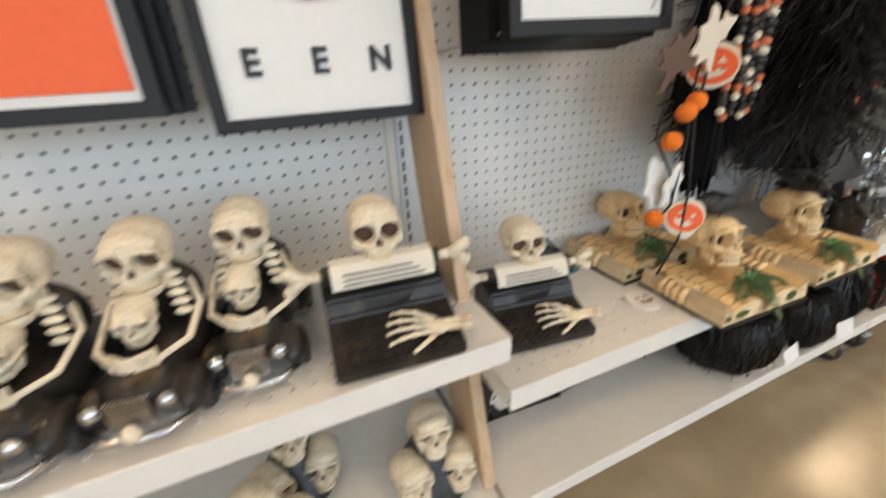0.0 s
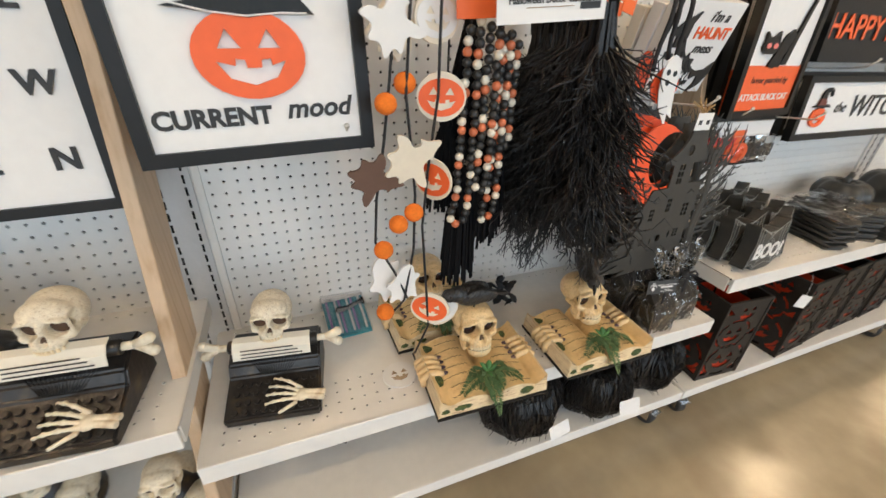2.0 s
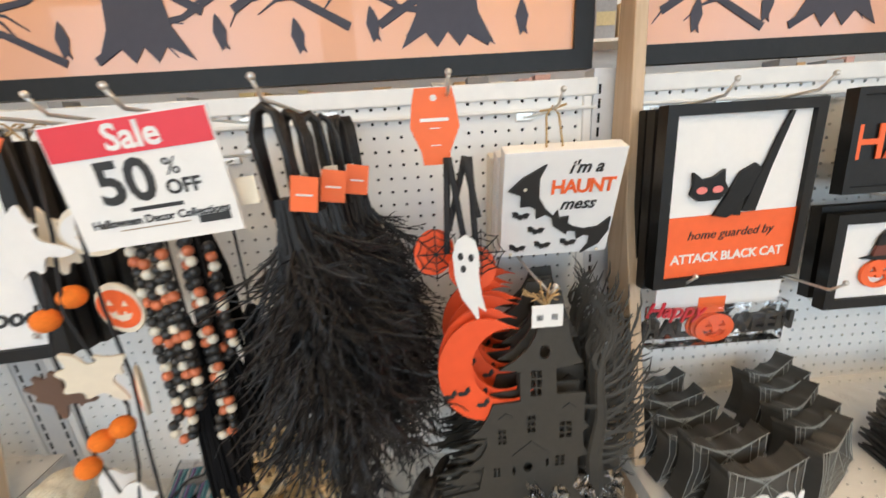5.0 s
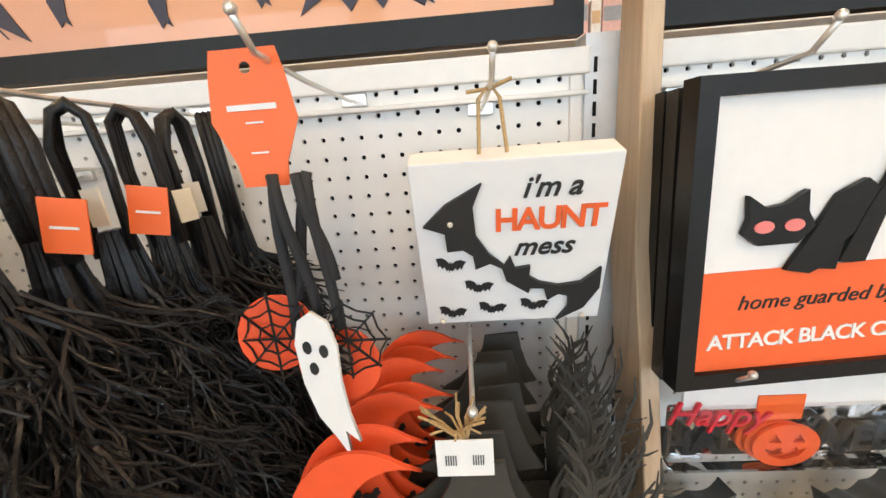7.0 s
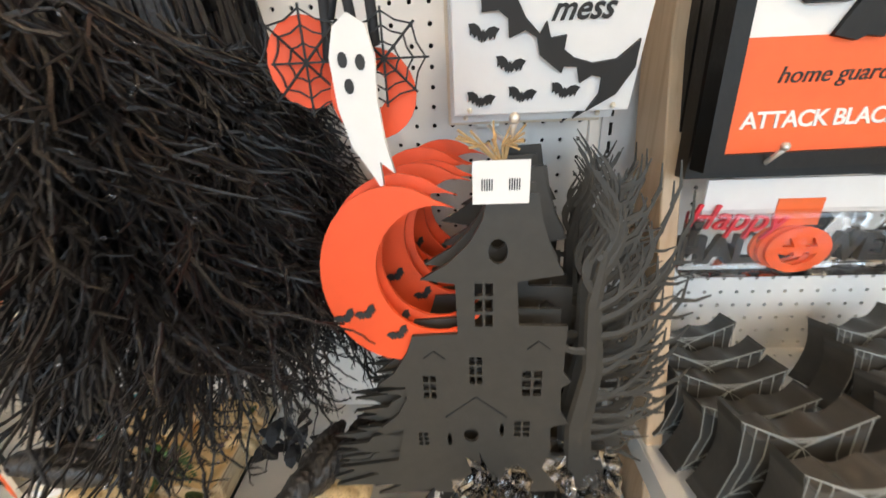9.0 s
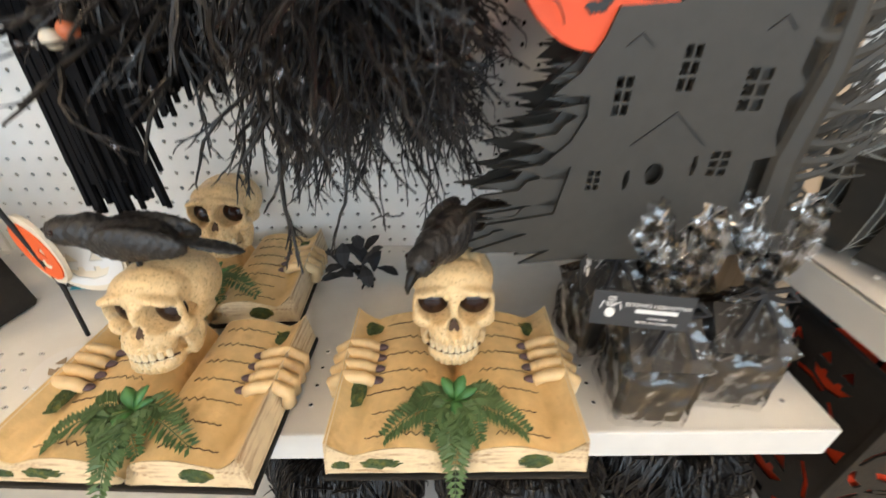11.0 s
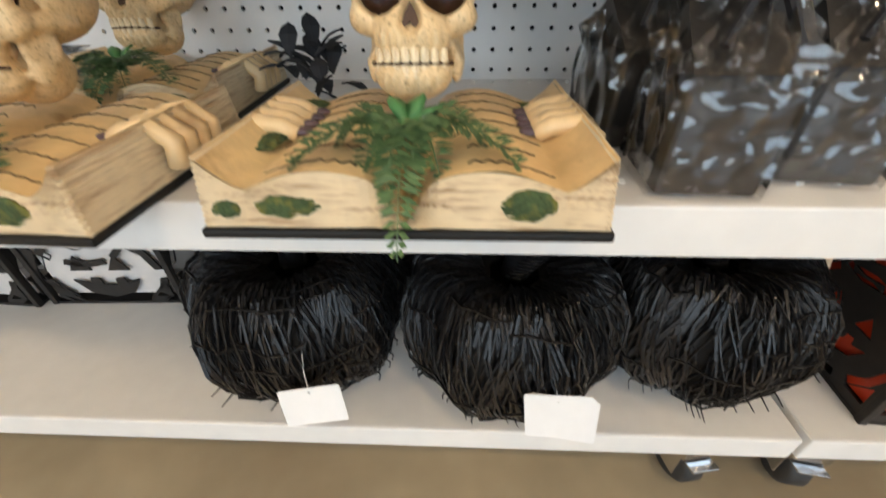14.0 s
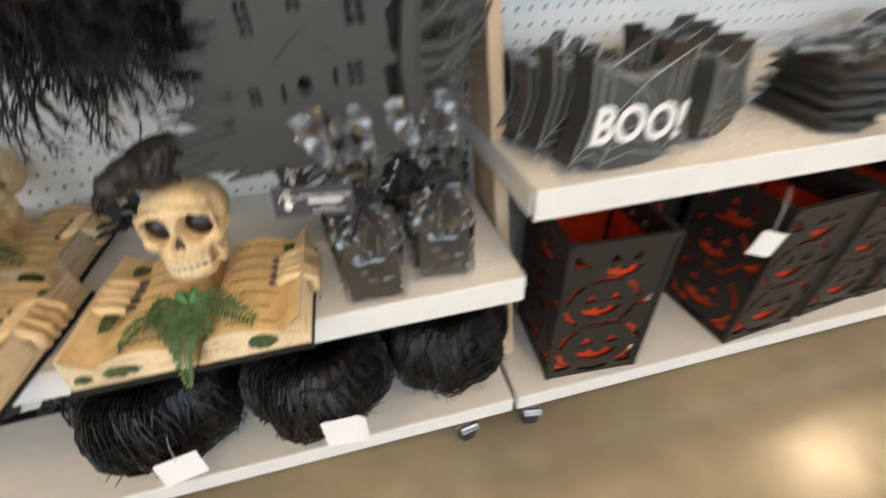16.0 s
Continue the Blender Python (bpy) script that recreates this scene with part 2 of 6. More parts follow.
def gondola_bay(x, shelf):
    g = thing("gondola_bay", pose(x + BAY / 2, 0, 0), "white perforated pegboard back of a store gondola bay", "gondola", "gondola bays", kind="structure")
    h = BAY / 2
    part("pegboard", PEGBOARD, M_PEG, g)
    # added black sheet: gives the pegboard holes their shade by colour
    part("hole_shade_sheet", box(-h + 0.03, h - 0.03, 0.008, 0.02, 0.12, 1.21), M_GAP_SHADE, g)
    part("top_rail", box(-h + 0.028, h - 0.028, -0.008, 0.03, 1.196, 1.226, 0.003), M_SHELF, g)
    part("top_lip", box(-h + 0.03, h - 0.03, -0.012, 0.001, 1.172, 1.178, 0.002), M_SHELF, g)
    part("back_board", box(-h, h, 0.045, 0.05, 0.1, 1.22), M_PEG, g)
    for s in (-1, 1):
        bm = bmesh.new()
        add_box(bm, min(s * h, s * (h - 0.034)), max(s * h, s * (h - 0.034)), -0.004, 0.04, 0.1, 1.24)
        up = part("upright", bm, M_UPRIGHT, g, "grey slotted metal upright")
        # slots are near-black blocks on the face, their inner shade put into the colour
        bm = bmesh.new()
        for k in range(43):
            add_box(bm, s * (h - 0.022) - 0.002, s * (h - 0.022) + 0.002, -0.0055, -0.003, 0.13 + k * PITCH, 0.13 + k * PITCH + 0.017)
        part("slot", bm, M_GAP_SHADE, up)
        part("side_strip", box(min(s * (h - 0.037), s * (h - 0.052)), max(s * (h - 0.037), s * (h - 0.052)), -0.006, 0.004, 0.13, 1.195, 0.002), M_SHELF, g)
    return g


def shelf_unit(x, top, front=-0.36):
    s = thing("metal_shelf", pose(x + BAY / 2, 0, top), "white perforated metal shelf with a folded front lip", "shelf", "gondola shelves")
    h = BAY / 2 - 0.001
    deck = perforated(46, 13, -22.5 * PITCH, 0.022, (h - 23 * PITCH, h - 23 * PITCH, 0.022 - PITCH / 2, -front - 0.002 - 0.022 - 12.5 * PITCH), 0.002, 0.0026, lambda x, z: z < 0.03 or z > 0.24)
    deck.transform(Matrix.Rotation(radians(90), 4, "X"))
    deck.flip_normals()
    part("deck", deck, M_SHELF, s)
    # added near-black sheet below the deck, in place of shade in its holes
    part("deck_hole_shade", box(-h + 0.003, h - 0.003, front + 0.008, -0.006, -0.0075, -0.0045), M_GAP_SHADE, s)
    part("underside", box(-h, h, front + 0.003, -0.003, -0.018, -0.0085), M_SHELF, s)
    part("front_lip", box(-h, h, front - 0.002, front + 0.006, -0.042, 0.0, 0.0025), M_SHELF, s)
    for q in (-1, 1):
        part("end_plate", box(q * h - 0.002, q * h + 0.002, front + 0.01, -0.005, -0.04, -0.003), M_SHELF, s)
    return s


def base_shelf(x):
    b = thing("base_shelf", pose(x + BAY / 2, 0, 0), "thick white base shelf of the gondola on casters", "shelf", "base shelves")
    h = BAY / 2 - 0.004
    part("board", box(-h, h, -0.37, 0.03, 0.090, 0.125, 0.003), M_SHELF, b)
    for sx in (-1, 1):
        for y in (-0.335, -0.03):
            c = part("caster", box(-0.03, 0.03, -0.028, 0.028, 0.084, 0.0895, 0.002), M_STEEL, b, "chrome swivel caster with a black wheel", at=pose(h - 0.082 if sx > 0 else -h + 0.040, y, 0, 0, 0, 10 * sx))
            bm = bmesh.new()
            for k in (-1, 1):
                add_box(bm, k * 0.020 - 0.0015, k * 0.020 + 0.0015, -0.022, 0.024, 0.028, 0.085, 0.001)
            add_box(bm, -0.021, 0.021, -0.026, 0.02, 0.060, 0.083, 0.006)
            part("fork", bm, M_STEEL, c)
            wheel = lathe([(0.012, -0.014), (0.028, -0.014), (0.033, -0.009), (0.033, 0.009), (0.028, 0.014), (0.012, 0.014)], 24)
            part("wheel", wheel, M_RUBBER, c, at=pose(0, 0, 0.033, 0, 90, 0), smooth=True)
            part("brake_lever", box(-0.016, 0.016, -0.05, -0.02, 0.05, 0.053, 0.001), M_STEEL, c, at=pose(0, 0, 0, -12, 0, 0))
    return b


def wooden_post(x):
    bm = bmesh.new()
    zs = (0.14, 1.0, 1.75)
    vs = [bm.verts.new((xx, post_front(z, x) + dy, z)) for z in zs for xx, dy in ((0, 0), (0.022, 0), (0.022, min(0.125, -0.007 - post_front(z, x))), (0, min(0.125, -0.007 - post_front(z, x))))]
    bm.faces.new(vs[3::-1])
    bm.faces.new(vs[8:])
    for o in (0, 4):
        for a, b in ((0, 1), (1, 2), (2, 3), (3, 0)):
            bm.faces.new((vs[o + a], vs[o + b], vs[o + 4 + b], vs[o + 4 + a]))
    bmesh.ops.bevel(bm, geom=bm.edges[:], offset=0.0015, segments=1, affect="EDGES")
    p = part("wooden_post", bm, M_WOOD, at=pose(x, 0, 0))
    return tagged(p, "leaning pale maple post between two gondola bays", "post", "wooden posts")


for bx, bz in BAYS:
    gondola_bay(bx, bz)
    shelf_unit(bx, bz)
    base_shelf(bx)
for px in (-1.250, -0.064, 1.186, 2.404, 3.60):
    wooden_post(px)

# ---- hooks and hung signs ----
M_BANNER = blended(material("banner_print", (0.80, 0.30, 0.03), 0.3, coat=0.6, vary=0.05, grain=20, blotch=1.2, bump=0.03), (0.72, 0.36, 0.22), 1.3, 0.35, 0.65, 2, (1, 1, 1))
M_NIGHT = material("branch_print", (0.035, 0.03, 0.045), 0.5, vary=0.1, bump=0)
M_CREAM = material("cream_painted_wood", (0.78, 0.70, 0.56), 0.55, vary=0.06)
M_BROWNHAT = material("brown_hat_print", (0.15, 0.04, 0.025), 0.6, vary=0.3, grain=200)
M_TAN = material("bare_chipboard", (0.36, 0.27, 0.18), 0.8, vary=0.2)
M_TWINE = material("jute_twine", (0.45, 0.30, 0.14), 0.9, vary=0.3, grain=300, bump=0.5)
M_TAG = material("orange_tag_card", (0.86, 0.15, 0.03), 0.5, vary=0.04, bump=0)
M_PINK = material("pink_print", (0.80, 0.22, 0.20), 0.5, vary=0.03, bump=0)


def hook(x, z, length, group="display hooks"):
    """A white wire peg hook that sticks out of the pegboard."""
    h = thing("peg_hook", pose(x, 0, z), "straight zinc wire display hook in the pegboard", "hook", group)
    part("wire", tube([(0, 0.003, 0), (0, -0.02, -0.002), (0, -length * 0.6, 0.004), (0, -length + 0.02, 0.012), (0, -length, 0.03)], 0.0024, 8), M_WIRE, h, smooth=True)
    part("base_clip", box(-0.016, 0.016, -0.006, 0.002, -0.008, 0.008, 0.002), M_WIRE, h)
    part("tip", ball((0, -length, 0.032), 0.0042, 10, 7), M_WIRE, h, smooth=True)
    return h


def picture_frame(name, m, w, h, label, group="", depth=0.022, edge=0.018, face=None, plain=False):
    """A framed sign: four mitred rails, a face board and a back; centred, facing -y."""
    f = thing(name, m, label, "framed sign", group)
    for nm, pts in (("bottom_rail", [(-w / 2, -h / 2), (w / 2, -h / 2), (w / 2 - edge, -h / 2 + edge), (-w / 2 + edge, -h / 2 + edge)]),
                    ("top_rail", [(-w / 2 + edge, h / 2 - edge), (w / 2 - edge, h / 2 - edge), (w / 2, h / 2), (-w / 2, h / 2)]),
                    ("side_rail", [(-w / 2, -h / 2), (-w / 2 + edge, -h / 2 + edge), (-w / 2 + edge, h / 2 - edge), (-w / 2, h / 2)]),
                    ("side_rail", [(w / 2 - edge, -h / 2 + edge), (w / 2, -h / 2), (w / 2, h / 2), (w / 2 - edge, h / 2 - edge)])):
        part(nm, plate([pts], depth), M_BLACK, f)
    part("face_board", box(-w / 2 + edge - 0.002, w / 2 - edge + 0.002, -0.003, 0.004, -h / 2 + edge - 0.002, h / 2 - edge + 0.002), face or M_WHITE, f)
    return f


def put(parent, name, me, mat, x, z, y=-0.004, turn=0, label=""):
    """Lays a printed or cut piece on a face board."""
    return part(name, me, mat, parent, label, at=pose(x, y, z) @ Matrix.Rotation(radians(-turn), 4, "Y"))


def pumpkin_face(s, smile=True):
    """Holes of a carved face, for a pumpkin of half width s."""
    eye = [(-0.55 * s, 0.10 * s), (-0.15 * s, 0.10 * s), (-0.36 * s, 0.42 * s)]
    mouth = [(-0.62 * s, -0.12 * s), (-0.30 * s, -0.20 * s), (-0.28 * s, -0.08 * s), (-0.12 * s, -0.10 * s), (-0.10 * s, -0.24 * s), (0.16 * s, -0.24 * s), (0.18 * s, -0.10 * s),
             (0.34 * s, -0.08 * s), (0.36 * s, -0.2 * s), (0.62 * s, -0.12 * s), (0.42 * s, -0.42 * s), (0.0, -0.55 * s), (-0.42 * s, -0.42 * s)]
    return [eye, [(-x, z) for x, z in eye[::-1]], mouth]


def pumpkin_cut(s, depth):
    return plate([oval(0, -0.02 * s, s, 0.78 * s, 28)], depth, pumpkin_face(s))


def witch_hat(parent, s, x, z, turn=0):
    brim = [(-1.3 * s, 0.12 * s), (-0.6 * s, 0.0), (0.1 * s, -0.12 * s), (0.8 * s, -0.05 * s), (1.3 * s, -0.12 * s), (1.05 * s, 0.18 * s), (0.45 * s, 0.22 * s), (-0.5 * s, 0.25 * s)]
    put(parent, "hat_brim", plate([brim], 0.005), M_BLACK, x, z, -0.008, turn)
    cone = [(-0.62 * s, 0.2 * s), (0.55 * s, 0.16 * s), (0.3 * s, 0.75 * s), (-0.42 * s, 0.8 * s)]
    put(parent, "hat_crown", plate([cone], 0.005), M_BROWNHAT, x, z, -0.0085, turn)
    tip = [(-0.42 * s, 0.8 * s), (0.3 * s, 0.75 * s), (0.22 * s, 1.2 * s), (0.5 * s, 1.42 * s), (0.8 * s, 1.3 * s), (0.95 * s, 0.85 * s), (1.1 * s, 0.95 * s), (1.0 * s, 1.45 * s), (0.6 * s, 1.68 * s), (0.1 * s, 1.62 * s), (-0.25 * s, 1.3 * s)]
    put(parent, "hat_tip", plate([tip], 0.005), M_BLACK, x, z, -0.0085, turn)


def mood_sign(m):
    f = picture_frame("framed_mood_sign", m, 0.305, 0.300, "black framed white sign with a smiling pumpkin in a witch hat", "pumpkin mood signs")
    put(f, "pumpkin", pumpkin_cut(0.067, 0.005), M_ORANGE, 0.002, -0.018, -0.0075, 0, "raised orange pumpkin cut-out")
    witch_hat(f, 0.066, 0.002, 0.030, 3)
    part("brim_line", tube([(-0.076, -0.0115, 0.037), (-0.036, -0.0115, 0.028), (0.006, -0.0115, 0.024), (0.046, -0.0115, 0.028), (0.078, -0.0115, 0.028)], 0.0011, 5), M_WHITE, f)
    put(f, "lettering", words("CURRENT", 0.0315, 0.0008, bold=0.0012), M_INK, -0.057, -0.094, -0.0045, 0)
    put(f, "script", words("mood", 0.037, 0.0008, shear=0.25, bold=0.0009), M_INK, 0.077, -0.088, -0.0045, 0)
    return f


first = mood_sign(pose(0.153, -0.242, 1.026, -4, -1.5, 4))
for k in range(4):
    back = picture_frame("framed_mood_sign", pose(0.156 + 0.004 * k, -0.205 + 0.028 * k, 1.022 - 0.004 * k, -3), 0.305, 0.300, "black framed sign hanging behind its twin on a hook", "pumpkin mood signs", face=M_TAN)
    part("back_card", box(-0.13, 0.13, 0.0045, 0.009, -0.13, 0.13), M_TAN, back)
hook(0.06, 1.185, 0.26)
hook(0.25, 1.185, 0.26)
hook(0.02, 0.870, 0.26)
hook(0.27, 0.882, 0.25)
for x in (0.06, 0.25):
    b = thing("twine_loop", pose(x, -0.15, 1.19), "knotted jute twine loops on a display hook", "twine", "twine hangers")
    bm = bmesh.new()
    for k in range(6):
        add_tube(bm, [(0.03 - 0.06 * (k % 2), -0.085 + 0.03 * k, -0.016), (0.008, -0.08 + 0.03 * k, 0.006), (-0.006, -0.078 + 0.03 * k, 0.007), (-0.03 + 0.01 * (k % 3), -0.08 + 0.03 * k, -0.012)], 0.0016, 5)
    part("twine", bm, M_TWINE, b)

# letter sign in the first bay
f = picture_frame("framed_letter_sign", pose(-0.208, -0.125, 0.985, -6, 0, 4), 0.285, 0.415, "black framed white letter sign with a pumpkin among black letters", "letter signs", edge=0.016)
for row, z in (("HAL", 0.078), ("L W", -0.025), ("EEN", -0.128)):
    for c, x in zip(row, (-0.085, 0.0, 0.085)):
        if c != " ":
            put(f, "letter", words(c, 0.044, 0.0018, bold=0.0012), M_INK, x, z, -0.005)
put(f, "pumpkin", pumpkin_cut(0.040, 0.005), M_ORANGE, 0.0, -0.024, -0.0075)
put(f, "pumpkin_stem", plate([[(-0.006, 0), (0.004, 0), (0.012, 0.012), (0.004, 0.016), (-0.002, 0.008), (-0.012, 0.010)]], 0.005), M_INK, 0.0, 0.006, -0.0075)
for k in range(2):
    picture_frame("framed_letter_sign", pose(-0.205, -0.058 + 0.027 * k, 0.99, -6), 0.30, 0.415, "black framed letter sign hanging behind its twin", "letter signs", edge=0.016)
hook(-0.3, 1.18, 0.12)
hook(-0.12, 1.18, 0.12)
hook(-0.62, 1.18, 0.16)
hook(-0.46, 1.18, 0.16)
for k in range(3):
    f = picture_frame("framed_orange_sign", pose(-0.545 + 0.012 * k, -0.13 + 0.03 * k, 0.985, -5), 0.30, 0.36, "black framed orange sign with a white inner border", "orange signs")
    put(f, "orange_field", plate([[(-0.125, -0.150), (0.125, -0.150), (0.125, 0.155), (-0.125, 0.155)]], 0.001), M_ORANGE, 0, 0, -0.0045)

# haunt signs: white blocks with a bat
def bat_outline(w, h):
    """A flying bat, wing tip to wing tip w, seen flat."""
    half = [(0.0, 0.25), (0.05, 0.42), (0.09, 0.2), (0.30, 0.55), (0.62, 0.72), (1.0, 0.60), (0.86, 0.22), (0.80, -0.22), (0.66, -0.02), (0.50, -0.35), (0.38, -0.10), (0.18, -0.50), (0.08, -0.32), (0.0, -0.62)]
    pts = [(x * w / 2, z * h) for x, z in half]
    return pts + [(-x, z) for x, z in pts[-2:0:-1]]


def wing(s, side):
    """One big scalloped bat wing."""
    pts = [(0, 0), (0.35, 0.20), (0.75, 0.62), (1.0, 1.0), (1.02, 0.35), (0.92, 0.12), (0.80, 0.30), (0.62, 0.02), (0.52, 0.16), (0.36, -0.12), (0.22, 0.02), (0.05, -0.18)]
    return [(side * x * s, z * s) for x, z in (pts if side > 0 else pts[::-1])]


def haunt_sign(m, front):
    s = thing("haunt_sign", m, "white block sign with a black bat and haunt mess lettering", "sign", "haunt signs")
    part("block", box(-0.080, 0.080, -0.016, 0.016, -0.078, 0.078, 0.0015), M_CREAM if not front else M_WHITE, s)
    y = -0.0175
    bat = [(-0.0251, 0.0569), (-0.0326, 0.0355), (-0.0309, 0.0071), (-0.0199, -0.0111), (-0.0076, -0.0221), (-0.0029, -0.014), (0.0016, -0.0253), (0.0142, -0.0237), (0.0136, -0.0334), (0.0233, -0.0395),
           (0.0393, -0.0436), (0.0588, -0.0415), (0.0746, -0.0286), (0.0754, -0.0476), (0.0638, -0.0658), (0.0404, -0.0772), (0.0495, -0.065), (0.049, -0.0537), (0.0401, -0.0517), (0.0305, -0.0569), (0.0268, -0.0456),
           (0.0149, -0.0448), (0.0136, -0.0496), (-0.0062, -0.0367), (-0.0099, -0.0245), (-0.0199, -0.0192), (-0.0325, -0.0241), (-0.0341, -0.0111), (-0.0422, -0.0051), (-0.0553, -0.0059), (-0.0563, 0.0111), (-0.0733, 0.0184), (-0.0551, 0.0375)]
    rise = lambda z: z + 0.010 * (1 - (z / 0.08) ** 2)
    put(s, "big_bat", plate([[(x, rise(z)) for x, z in bat]], 0.004), M_INK, 0, 0, y - 0.0015)
    for x, z in ((-0.0542, -0.0213), (-0.0308, -0.0436), (-0.0557, -0.0675), (-0.019, -0.065), (0.0188, -0.0634)):
        put(s, "small_bat", plate([bat_outline(0.026, 0.010)], 0.001), M_INK, x, rise(z), y, -10)
    put(s, "lettering", words("i'm a", 0.024, 0.0005, shear=0.3, bold=0.0004), M_INK, 0.028, 0.0546, y)
    put(s, "lettering", words("HAUNT", 0.027, 0.0005, bold=0.0007, space=0.88), M_ORANGE, 0.028, 0.0278, y)
    put(s, "lettering", words("mess", 0.024, 0.0005, shear=0.35, bold=0.0004), M_INK, 0.024, 0.0028, y)
    for x, z in ((-0.0512, 0.0294), (-0.065, -0.0719), (0.0638, -0.0719)):
        put(s, "foam_pad", ball((0, 0, 0), 0.0025, 8, 6), M_CREAM, x, z, y - 0.003)
    return s


haunt_sign(pose(1.038, -0.142, 1.030, 17, 0, 0) @ Matrix.Diagonal((1.16, 1, 1.20, 1)), True)
haunt_sign(pose(1.034, -0.104, 1.020, 14, 0, 1) @ Matrix.Diagonal((1.16, 1, 1.20, 1)), True)
haunt_sign(pose(1.030, -0.068, 1.014, 12, 0, -1) @ Matrix.Diagonal((1.16, 1, 1.20, 1)), False)
hook(1.02, 1.165, 0.21)
b = thing("twine_hanger", pose(1.02, -0.17, 1.165), "tied jute twine hanger over a hook", "twine", "twine hangers")
part("twine", add_tube(tube([(0.012, -0.01, -0.045), (0.008, 0, 0.0), (0.0, 0.004, 0.012), (-0.01, 0, 0.0), (-0.012, -0.01, -0.045)], 0.0018, 5), [(-0.02, 0, 0.006), (0, 0.004, 0.008), (0.018, -0.004, 0.014)], 0.0018, 5), M_TWINE, b)

# the cat sign
def cat_sign(m, printed):
    f = picture_frame("framed_cat_sign", m, 0.262, 0.302, "black framed sign of a black cat over an orange field", "cat signs", edge=0.017)
    put(f, "orange_field", plate([[(-0.115, -0.135), (0.115, -0.135), (0.115, -0.028), (-0.115, -0.028)]], 0.001), M_ORANGE, 0, 0, -0.0042)
    if printed:
        tail = [(0.028, -0.02), (0.036, -0.02), (0.054, 0.03), (0.066, 0.055), (0.082, 0.10), (0.098, 0.137), (0.104, 0.137), (0.088, 0.085), (0.076, 0.045), (0.070, 0.02), (0.060, -0.022), (0.046, -0.022)]
        put(f, "cat_body", plate([[(-0.01, -0.025), (0.01, 0.01), (0.028, 0.045), (0.052, 0.058), (0.068, 0.046), (0.06, 0.02), (0.04, 0.0), (0.036, -0.028), (0.02, -0.026), (0.012, -0.03)]], 0.005), M_BLACK, -0.028, -0.004, -0.007)
        put(f, "cat_tail", plate([tail], 0.005), M_BLACK, -0.026, -0.004, -0.0075)
        head = [(-0.060, 0.0), (-0.056, 0.014), (-0.058, 0.036), (-0.042, 0.024), (-0.024, 0.026), (-0.006, 0.038), (-0.004, 0.018), (0.004, 0.004), (-0.010, -0.012), (-0.046, -0.012)]
        put(f, "cat_head", plate([head], 0.006), M_BLACK, -0.022, 0.010, -0.008)
        for x in (-0.065, -0.038):
            put(f, "cat_eye", plate([oval(x, 0.016, 0.009, 0.006, 12)], 0.001), M_PINK, 0, 0, -0.0118)
        put(f, "lettering", words("home guarded by", 0.0215, 0.0005, shear=0.25), M_INK, 0.0, -0.062, -0.0052)
        put(f, "lettering", words("ATTACK BLACK CAT", 0.0225, 0.0005, bold=0.0004, space=0.92), M_WHITE, 0.0, -0.103, -0.0052)
    return f


cat_sign(pose(1.322, -0.160, 1.023, -2, 0, 5) @ Matrix.Diagonal((1.03, 1, 0.96, 1)), True)
cat_sign(pose(1.328, -0.125, 1.012, -3), False)
cat_sign(pose(1.332, -0.09, 1.012, -3), False)
hook(1.26, 1.165, 0.21)
hook(1.40, 1.165, 0.21)
hook(1.25, 0.872, 0.20)
hook(1.45, 0.865, 0.25)
hook(1.62, 1.165, 0.25)
hook(1.95, 1.165, 0.25)

f = picture_frame("framed_greeting_sign", pose(1.93, -0.115, 1.091, -4), 0.78, 0.175, "long dark sign with orange Halloween greeting letters", "greeting signs", face=M_BLACK, edge=0.012)
put(f, "lettering", words("HAPPY HALLOWEEN", 0.082, 0.001, bold=0.001), M_ORANGE, 0.0, -0.004, -0.006)
f = picture_frame("framed_witch_sign", pose(1.932, -0.140, 0.884, -4), 0.80, 0.175, "long black framed white sign about the witch with a pumpkin", "witch signs")
put(f, "lettering", words("the", 0.042, 0.0008, shear=0.3), M_INK, -0.205, 0.0, -0.0045)
put(f, "lettering", words("WITCH", 0.086, 0.0008, shear=0.2, bold=0.0008), M_INK, -0.015, 0.0, -0.0045)
put(f, "lettering", words("is in", 0.05, 0.0008, shear=0.3), M_INK, 0.185, -0.002, -0.0045)
put(f, "pumpkin", pumpkin_cut(0.034, 0.005), M_ORANGE, -0.305, -0.024, -0.0075)
witch_hat(f, 0.031, -0.305, 0.004, 3)
put(f, "purple_ball", ball((0, 0, 0), 0.02, 10, 7, (1, 0.3, 1)), M_BROWNHAT, 0.31, 0.01, -0.006)
picture_frame("framed_witch_sign", pose(1.94, -0.10, 0.89, -4), 0.80, 0.175, "long black framed sign hanging behind its twin", "witch signs")
hook(1.68, 0.985, 0.2)
hook(2.2, 0.985, 0.2)

# sale card
s = thing("sale_card", pose(0.537, -0.340, 1.124, 0, 0, 0) @ Matrix.Rotation(radians(-5), 4, "Y") @ Matrix.Diagonal((1.05, 1, 1.05, 1)), "white sale card with a red band offering fifty percent off", "sign")
part("card", box(-0.081, 0.081, -0.0008, 0.0008, -0.062, 0.062), M_WHITE, s)
put(s, "red_band", plate([[(-0.079, 0.028), (0.079, 0.028), (0.079, 0.060), (-0.079, 0.060)]], 0.0006), M_RED, 0, 0, -0.0016)
put(s, "lettering", words("Sale", 0.034, 0.0003, bold=0.0008), M_WHITE, 0.004, 0.043, -0.0023)
put(s, "lettering", words("50", 0.058, 0.0003, bold=0.0014), M_INK, -0.018, 0.0, -0.0015)
